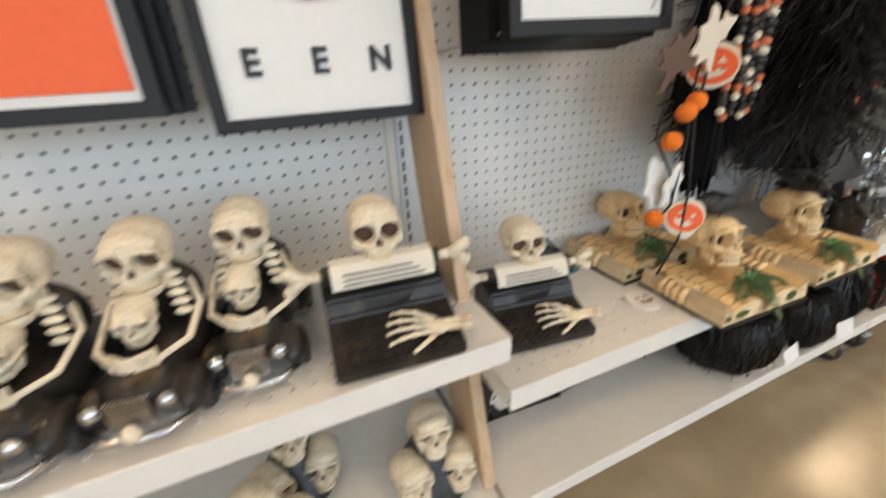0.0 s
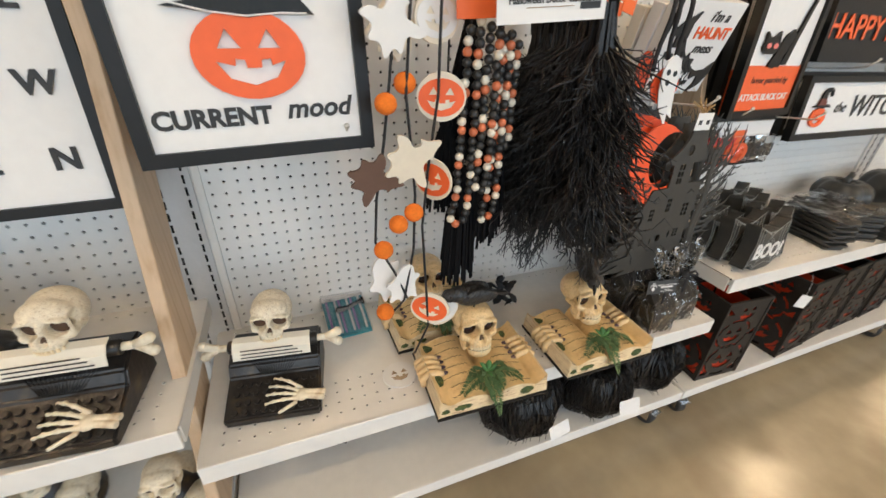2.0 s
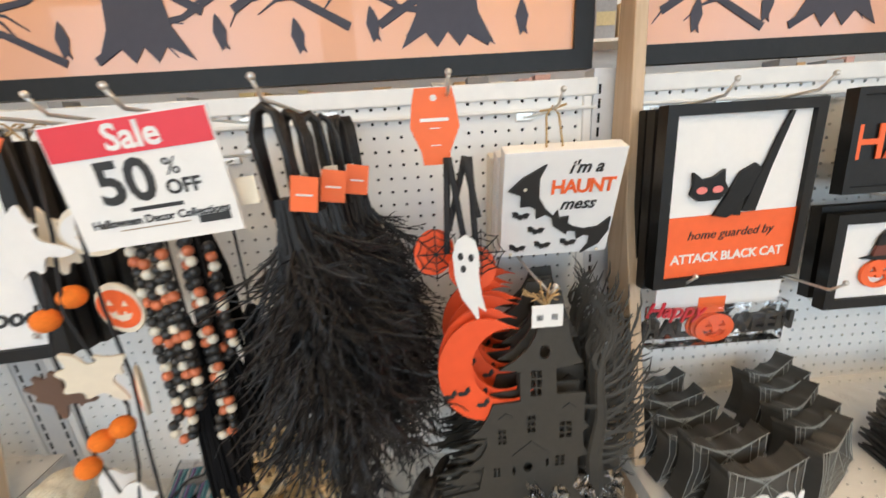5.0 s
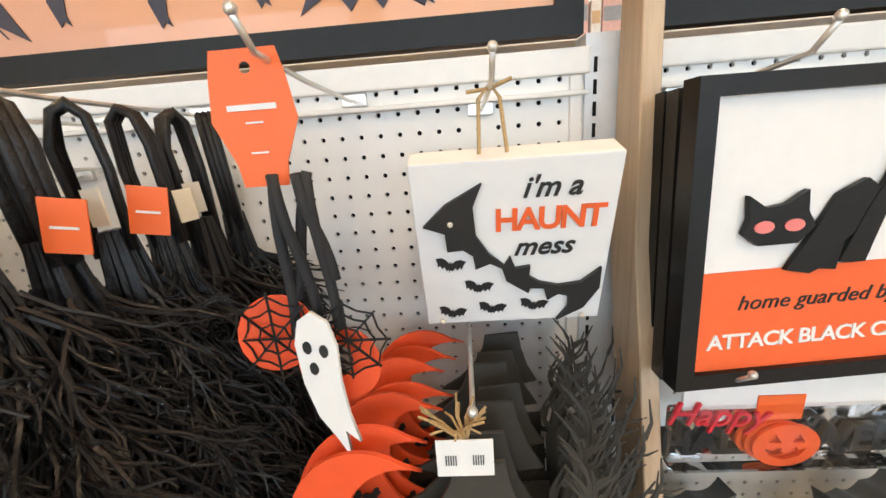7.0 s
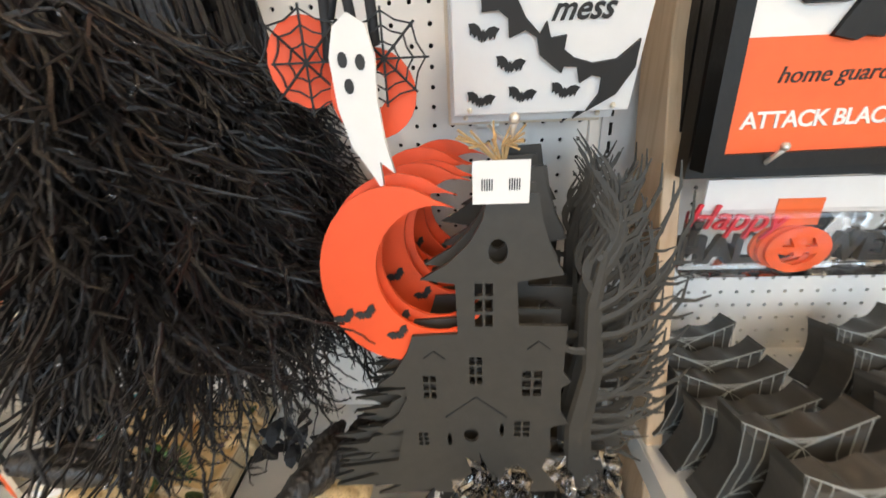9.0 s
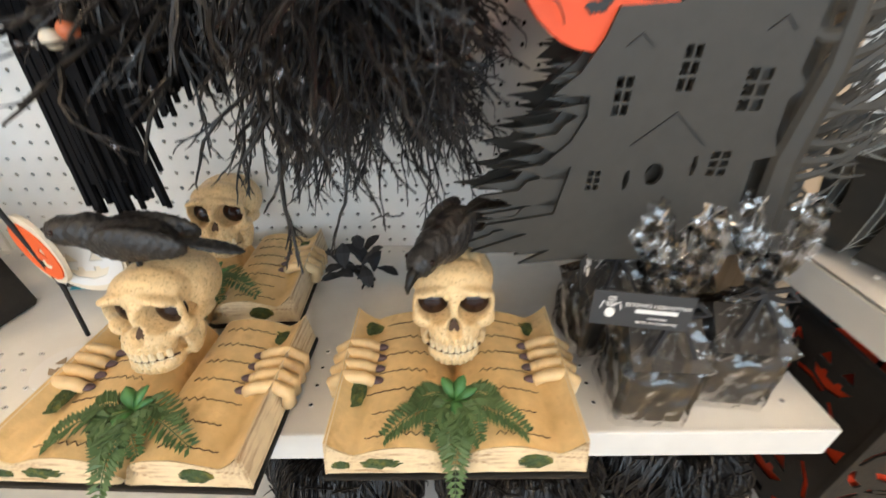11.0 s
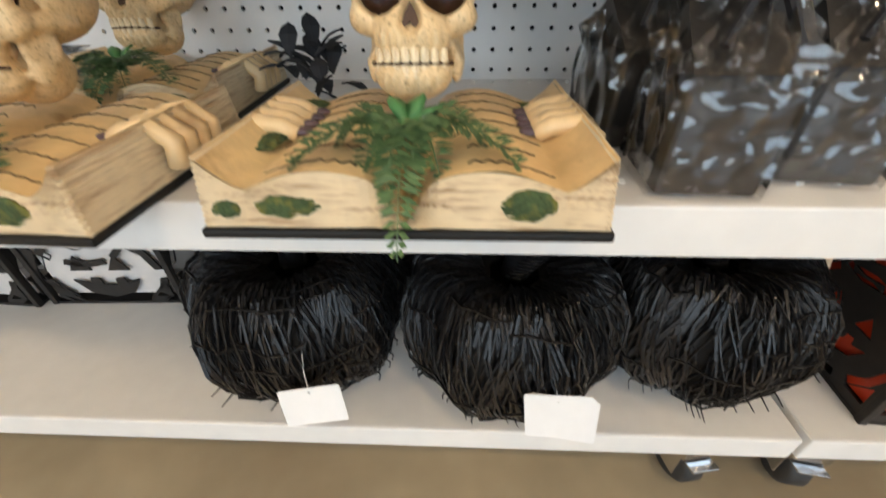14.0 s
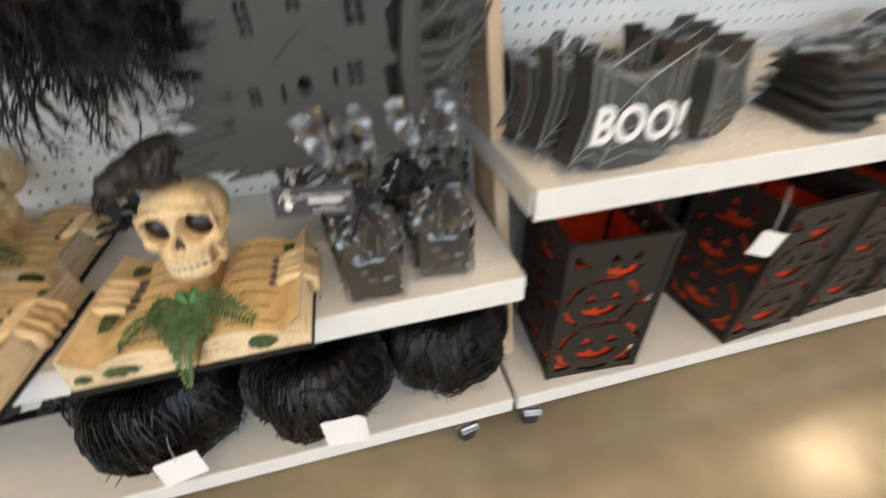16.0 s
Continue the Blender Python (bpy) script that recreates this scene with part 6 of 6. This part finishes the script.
def candle_bag(m, label_out):
    """A house-shaped candle in a clear bag: square foot, gathered neck, crumpled flare."""
    c = thing("candle_bag", m, "black house candle in a crinkled cellophane bag with ribbon", "candle", "bagged candles")
    bm = box(-0.033, 0.033, -0.033, 0.033, 0.001, 0.078, 0.003)
    ridge = [bm.verts.new((x, y, z)) for x in (-0.034, 0.034) for y, z in ((-0.036, 0.0785), (0.0, 0.112), (0.036, 0.0785))]
    for q in ((0, 1, 4, 3), (1, 2, 5, 4), (2, 0, 3, 5), (0, 2, 1), (3, 4, 5)):
        bm.faces.new([ridge[i] for i in q])
    add_box(bm, 0.010, 0.020, -0.006, 0.006, 0.095, 0.122, 0.001)
    part("candle", bm, M_CANDLE, c, "dark house-shaped candle")
    rnd = random.Random(5)
    bm = bmesh.new()
    prof = ((0.0385, 0.0), (0.0395, 0.012), (0.0385, 0.030), (0.039, 0.050), (0.038, 0.070), (0.037, 0.086), (0.031, 0.100), (0.022, 0.114), (0.012, 0.126), (0.0085, 0.133), (0.0095, 0.138), (0.017, 0.152), (0.021, 0.168), (0.026, 0.186), (0.030, 0.204), (0.028, 0.214))
    N = 32
    rings = []
    for i, (q, z) in enumerate(prof):
        ring = []
        for k in range(N):
            a = (k + 0.5) * math.tau / N
            sq = min(1.34, 1 / max(abs(math.cos(a)), abs(math.sin(a)))) if i < 6 else 1.0
            fold = 0.0 if i < 5 else (0.16 if i < 10 else 0.30) * (1 if k % 2 else -1)
            cr = 1 + fold + rnd.uniform(-1, 1) * (0.022 if i < 6 else 0.14)
            lift = 0.0 if i == 0 else rnd.uniform(-1, 1) * 0.004 + (0.014 * math.sin(k * 0.8) if i > 12 else 0)
            ring.append(bm.verts.new((q * sq * cr * math.cos(a) - 0.0009 * max(0, i - 9) ** 1.6, q * sq * cr * math.sin(a) * (1 if i < 9 else 0.6), max(0.0, z + lift))))
        rings.append(ring)
    for q, w in zip(rings, rings[1:]):
        for k in range(N):
            bm.faces.new((q[k], q[(k + 1) % N], w[(k + 1) % N], w[k]))
    f = part("cellophane", bm, M_CELLO, c, "crinkled clear cellophane")
    f.visible_shadow = False
    bm = tube([(0.0105 * math.cos(a), 0.0085 * math.sin(a), 0.134) for a in [k * math.tau / 12 for k in range(13)]], 0.0038, 6)
    for q in (-1, 1):
        add_tube(bm, [(0, -0.010, 0.134), (q * 0.014, -0.016, 0.143), (q * 0.024, -0.018, 0.134), (q * 0.012, -0.016, 0.130), (0, -0.011, 0.133)], 0.0032, 5)
        add_tube(bm, [(0, -0.011, 0.132), (q * 0.010, -0.022, 0.112), (q * 0.020, -0.030, 0.092)], 0.0030, 5)
    part("ribbon", bm, M_CORD, c, "black satin ribbon")
    if label_out is not None:
        lab = part("label_card", box(-0.048, 0.048, -0.0008, 0.0008, -0.019, 0.019, 0.0004), M_LABEL, c, "black printed card label hanging upside down", at=pose(-0.044, -0.034, 0.150, -10, 2, label_out) @ Matrix.Diagonal((0.84, 1, 0.84, 1)))
        for text, size, x, z in (("HALLOWEEN CANDLES", 0.0058, 0.014, 0.0065), ("Haunted House Candle", 0.0042, 0.016, -0.0125), ("Unscented", 0.0042, 0.016, -0.0078)):
            part("lettering", words(text, size, 0.0002), M_WHITE, lab, at=pose(x, -0.0012, z, 0, 180, 0))
        part("maker_mark", plate([[(-0.006, -0.0022), (0.034, -0.0022), (0.034, 0.0022), (-0.006, 0.0022)]], 0.0004), M_WHITE, lab, at=pose(0, -0.0012, 0))
        bones = bmesh.new()
        add_ball(bones, (-0.030, -0.0012, -0.004), 1, 10, 8, (0.0052, 0.0005, 0.0056))
        for q in (-1, 1):
            add_tube(bones, [(-0.030, -0.0012, 0.003), (-0.030 + q * 0.008, -0.0012, 0.008), (-0.030 + q * 0.010, -0.0012, 0.000)], 0.0007, 4)
        for k in range(4):
            add_tube(bones, [(-0.034, -0.0012, 0.004 + 0.003 * k), (-0.026, -0.0012, 0.004 + 0.003 * k)], 0.0007, 4)
        part("printed_skeleton", bones, M_WHITE, lab)
    return c


M_LABEL = material("black_label_card", (0.030, 0.030, 0.031), 0.45, vary=0.1, bump=0.03)
candle_bag(pose(0.989, -0.318, 0.394, 0, 0, -3), -4)
candle_bag(pose(1.083, -0.298, 0.394, 0, 0, -7), None)
candle_bag(pose(0.968, -0.228, 0.394, 0, 0, 12), 40)
candle_bag(pose(1.060, -0.205, 0.394, 0, 0, -14), None)
candle_bag(pose(1.120, -0.120, 0.394, 0, 0, 4), None)

# ---- skull typewriters ----
M_TYPE = material("black_weathered_typewriter", (0.022, 0.019, 0.017), 0.32, vary=0.5, grain=40, blotch=20, bump=0.4, bump_scale=90, spec=0.4)
blended(M_TYPE, (0.10, 0.065, 0.03), 22, 0.58, 0.72)
M_PAPER = material("cream_paper", (0.74, 0.70, 0.60), 0.7, vary=0.06)
KEY = bpy.data.meshes.new("key")
kb = lathe([(0.0052, 0), (0.0056, 0.003), (0.0050, 0.0048), (0.0020, 0.0044)], 10)
kb.to_mesh(KEY)
kb.free()
KEY.materials.append(M_TYPE)


def bone_hand(parent, m, mat):
    """A skeletal hand laid flat, wrist to the right."""
    bm = bmesh.new()
    for k in range(4):
        y = 0.020 - 0.012 * k
        p0 = Vector((0.012, y * 0.55, 0.006))
        p1 = Vector((-0.014, y, 0.011))
        p2 = Vector((-0.032 - 0.003 * (k in (1, 2)), y * 1.25, 0.009))
        p3 = Vector((-0.046 - 0.004 * (k in (1, 2)), y * 1.4, 0.003))
        for a, b, r in ((p0, p1, 0.0036), (p1, p2, 0.0032), (p2, p3, 0.0028)):
            add_tube(bm, [a, a.lerp(b, 0.5), b], r, 7, r * 0.85)
            add_ball(bm, b, r * 1.25, 8, 6)
    add_tube(bm, [(0.010, -0.016, 0.006), (-0.006, -0.030, 0.006), (-0.018, -0.038, 0.003)], 0.004, 7, 0.003)
    add_ball(bm, (0.016, -0.002, 0.006), 0.011, 12, 8, (1.1, 1.2, 0.55))
    for s in (-1, 1):
        add_tube(bm, [(0.022, s * 0.004, 0.006), (0.040, s * 0.005, 0.007), (0.058, s * 0.006, 0.008)], 0.0052, 8, 0.0058)
    me = solid(bm, 0.0016, 1)
    me.materials.append(mat)
    return part("bone_hand", me, None, parent, "pale skeletal hand", at=m)


def typewriter(m):
    t = thing("skull_typewriter", m, "black weathered typewriter figurine with a skull and bone-ended paper roller", "figurine", "skull typewriters")
    W = 0.170
    bm = bmesh.new()
    prof = ((-0.085, 0.0), (-0.087, 0.020), (-0.010, 0.048), (0.000, 0.070), (0.045, 0.090), (0.078, 0.086), (0.085, 0.0))
    sides = [[bm.verts.new((x, y, z)) for y, z in prof] for x in (-W / 2, W / 2)]
    for k in range(len(prof)):
        j = (k + 1) % len(prof)
        bm.faces.new((sides[0][k], sides[0][j], sides[1][j], sides[1][k]))
    bm.faces.new(sides[0][::-1])
    bm.faces.new(sides[1])
    bmesh.ops.recalc_face_normals(bm, faces=bm.faces)
    bmesh.ops.bevel(bm, geom=bm.edges[:], offset=0.004, segments=2, affect="EDGES")
    body = part("body", bm, M_TYPE, t)
    for k in range(16):
        a = -0.05 + 0.1 * k / 15
        part("type_bar", tube([(a * 0.5, -0.012, 0.052), (a, 0.010, 0.080)], 0.0011, 4), M_BLACK, body)
    for r in range(4):
        for k in range(9):
            y = -0.076 + 0.0165 * r
            part("key", KEY, None, t, at=pose(-0.066 + 0.0165 * k + 0.004 * (r % 2), y, 0.0245 + 0.006 * r, 20))
    part("roller", lathe([(0.010, -0.082), (0.013, -0.080), (0.013, 0.080), (0.010, 0.082)], 16), M_TYPE, t, at=pose(0, 0.020, 0.100, 0, 90, 0), smooth=True)
    bm = bmesh.new()
    ys = [(-0.008, 0.090), (-0.003, 0.106), (0.008, 0.118), (0.022, 0.121)]
    rows = [[bm.verts.new((x, y, z)) for x in (-0.070, 0.070)] for y, z in ys] 
    back = [[bm.verts.new((x, y + 0.001, z - 0.002)) for x in (-0.070, 0.070)] for y, z in ys]
    for a, b in zip(rows, rows[1:]):
        bm.faces.new((a[0], a[1], b[1], b[0]))
    for a, b in zip(back, back[1:]):
        bm.faces.new((a[1], a[0], b[0], b[1]))
    p = part("paper", bm, M_PAPER, t, "curled cream paper with typed lines")
    for k in range(3):
        part("typed_line", box(-0.055, 0.055 - 0.008 * k, -0.0002, 0.0002, 0, 0.0022), M_TYPE, p, at=pose(0, -0.0085 + 0.0022 * k, 0.0935 + 0.0065 * k, -16))
    for s in (-1, 1):
        bm = bmesh.new()
        add_tube(bm, [(s * 0.080, 0.020, 0.100), (s * 0.104, 0.020, 0.101)], 0.0068, 9, 0.0075)
        for q in (-1, 1):
            add_tube(bm, [(s * 0.100, 0.020, 0.101), (s * 0.112, 0.018, 0.101 + q * 0.006), (s * 0.122, 0.016, 0.101 + q * 0.013)], 0.0075, 9, 0.0088)
            add_ball(bm, (s * 0.123, 0.016, 0.101 + q * 0.013), 0.0092, 10, 8)
        part("roller_bone", bm, M_BONE, t, "pale bone knob", smooth=True)
    skull(t, pose(0.0, 0.050, 0.146, -6), 0.076, M_BONE, jaw=False)
    bone_hand(t, pose(0.038, -0.060, 0.036, 14, 0, -14), M_BONE)
    return t


typewriter(pose(0.098, -0.222, 0.394, 0, 0, -8))
typewriter(pose(-0.186, -0.272, 0.496, 0, 0, -5))

# packet of thin candles on the shelf
M_BLUE = material("turquoise_print", (0.05, 0.32, 0.38), 0.4, vary=0.2)
M_LILAC = material("lilac_stick", (0.35, 0.22, 0.50), 0.4, vary=0.2)
pc = thing("stick_packet", pose(0.262, -0.118, 0.396, -72, 0, 4), "clear packet of blue and lilac sticks leaning on the shelf", "packet")
part("card", box(-0.050, 0.050, 0.002, 0.0035, 0.0, 0.150), M_BLUE, pc)
part("white_panel", box(-0.050, 0.050, 0.0005, 0.0018, 0.112, 0.150), M_WHITE, pc)
for k in range(9):
    part("stick", tube([(-0.040 + 0.010 * k, -0.002, 0.012), (-0.040 + 0.010 * k, -0.002, 0.108)], 0.0030, 6), (M_LILAC, M_BLUE, M_WHITE)[k % 3], pc)
part("film", box(-0.051, 0.051, -0.007, -0.0062, -0.001, 0.152), M_CLEAR, pc).visible_shadow = False

# ---- skeleton couples in cars ----
def skeleton_car(m):
    """A big skeleton hugging a small one in a black open car, seen from its nose."""
    c = thing("skeleton_car", m, "black toy car with a big and a small skeleton hugging", "figurine", "skeleton cars")
    bm = bmesh.new()
    add_ball(bm, (0, 0.03, 0.045), 0.05, 18, 12, (0.95, 1.9, 0.75))
    add_ball(bm, (0, -0.065, 0.050), 0.035, 16, 12, (1.1, 1.2, 0.72))
    for s in (-1, 1):
        add_ball(bm, (s * 0.045, -0.065, 0.032), 0.026, 14, 10, (0.7, 1.4, 0.9))
        add_ball(bm, (s * 0.045, 0.07, 0.034), 0.030, 14, 10, (0.7, 1.4, 0.9))
    me = solid(bm, 0.004, 3)
    me.materials.append(M_TYPE)
    body = part("body", me, None, c)
    for s in (-1, 1):
        part("headlight", ball((s * 0.034, -0.106, 0.052), 0.0095, 12, 8, (1, 0.7, 1)), M_STEEL, c, smooth=True)
        for y in (-0.065, 0.075):
            part("wheel", lathe([(0.006, -0.008), (0.018, -0.008), (0.021, -0.003), (0.021, 0.003), (0.018, 0.008), (0.006, 0.008)], 16), M_RUBBER, c, at=pose(s * 0.054, y, 0.021, 0, 90, 0), smooth=True)
    bm = bmesh.new()
    for k in range(9):
        add_box(bm, -0.018 + 0.0045 * k - 0.0012, -0.018 + 0.0045 * k + 0.0012, -0.112, -0.104, 0.028, 0.062)
    part("grille", bm, M_STEEL, c)
    part("bumper", tube([(-0.050, -0.098, 0.022), (-0.030, -0.116, 0.021), (0, -0.120, 0.021), (0.030, -0.116, 0.021), (0.050, -0.098, 0.022)], 0.0045, 8), M_STEEL, c, smooth=True)
    part("bonnet_skull", ball((0, -0.121, 0.030), 0.009, 10, 8, (1, 0.8, 1.2)), M_BONE, c, smooth=True)
    skull(c, pose(0.0, 0.026, 0.168, 6), 0.070, M_BONE)
    skull(c, pose(-0.006, -0.022, 0.108, 14), 0.042, M_BONE, teeth=False)
    for s in (-1, 1):
        bm = bmesh.new()
        add_tube(bm, [(s * 0.036, 0.034, 0.128), (s * 0.050, 0.010, 0.098), (s * 0.046, -0.040, 0.080), (s * 0.018, -0.070, 0.076)], 0.0046, 7, 0.0038)
        for k in range(5):
            add_tube(bm, [(s * 0.022, -0.066, 0.088 - 0.0052 * k), (s * 0.004, -0.078, 0.088 - 0.0055 * k), (-s * 0.014, -0.074, 0.086 - 0.0058 * k)], 0.0034, 6, 0.0024)
        part("arm_bones", bm, M_BONE, c, smooth=True)
        bm = bmesh.new()
        for k in range(5):
            add_ball(bm, (s * (0.026 + 0.002 * k), 0.018 - 0.004 * k, 0.138 - 0.011 * k), 0.008, 10, 7, (1.4, 0.8, 0.6))
        part("rib_cluster", bm, M_BONE, c, smooth=True)
    bm = bmesh.new()
    add_ball(bm, (0, 0.038, 0.110), 0.040, 16, 12, (1.25, 0.62, 1.05))
    part("dark_coat", bm, M_TYPE, c, smooth=True)
    return c


sc = skeleton_car(pose(-0.352, -0.205, 0.496, 0, 0, -8))
copy_thing(sc, pose(-0.462, -0.232, 0.496, 0, 0, -8))
copy_thing(sc, pose(-0.580, -0.235, 0.496, 0, 0, -10))
copy_thing(sc, pose(-0.700, -0.235, 0.496, 0, 0, -6))

# skull piles on the first base shelf
def skull_pile(m):
    s = thing("skull_pile", m, "pile of pale resin skulls on a dark round base", "figurine", "skull piles")
    part("base", lathe([(0.02, 0), (0.075, 0), (0.078, 0.012), (0.066, 0.03), (0.03, 0.10), (0.012, 0.12)], 24), M_TYPE, s, smooth=True)
    for x, y, z, a in ((-0.045, -0.035, 0.060, 14), (0.045, -0.03, 0.058, -16), (0.002, 0.04, 0.065, 4), (0.0, -0.015, 0.145, 2)):
        skull(s, pose(x, y, z, -4, 0, a), 0.068, M_BONE, teeth=z < 0.1)
    return s


sp = skull_pile(pose(-0.135, -0.245, 0.125, 0, 0, -5))
copy_thing(sp, pose(-0.375, -0.145, 0.125, 0, 0, 10))
copy_thing(sp, pose(-0.43, -0.27, 0.125, 0, 0, 30))
copy_thing(sp, pose(-0.66, -0.22, 0.125, 0, 0, -20))

# ---- goods seen past the top of the gondola ----
rnd = random.Random(21)
back = thing("rear_shelf_unit", pose(1.0, 2.2, 0), "white store shelf unit crowded with packs behind the gondola", "shelf")
for z in (0.3, 0.75, 1.2, 1.65):
    part("board", box(-4, 5, 0, 0.4, z - 0.02, z), M_SHELF, back)
part("back_panel", box(-4, 5, 0.4, 0.43, 0, 2.0), M_PEG, back)
M_PACKS = [material("pack_" + n, c, 0.5, vary=0.15) for n, c in (("red", (0.45, 0.10, 0.08)), ("pink", (0.70, 0.45, 0.42)), ("white", (0.75, 0.73, 0.7)), ("slate", (0.30, 0.32, 0.36)), ("tan", (0.6, 0.42, 0.24)), ("straw", (0.55, 0.48, 0.28)))]
for z in (0.75, 1.2, 1.65):
    x = -2.6
    while x < 5.6:
        w, h = rnd.uniform(0.06, 0.16), rnd.uniform(0.12, 0.26)
        p = thing("boxed_goods", pose(x + w / 2, 2.32, z + 0.0005), "small coloured retail pack on a far shelf", "box", "far packs")
        k = rnd.randrange(6)
        part("carton", box(-w / 2, w / 2, -0.08, 0.08, 0, h, 0.004), M_PACKS[k], p)
        part("label_band", box(-w / 2 + 0.006, w / 2 - 0.006, -0.0825, -0.0812, h * 0.35, h * 0.7), M_PACKS[(k + 2) % 6], p)
        x += w + rnd.uniform(0.004, 0.02)
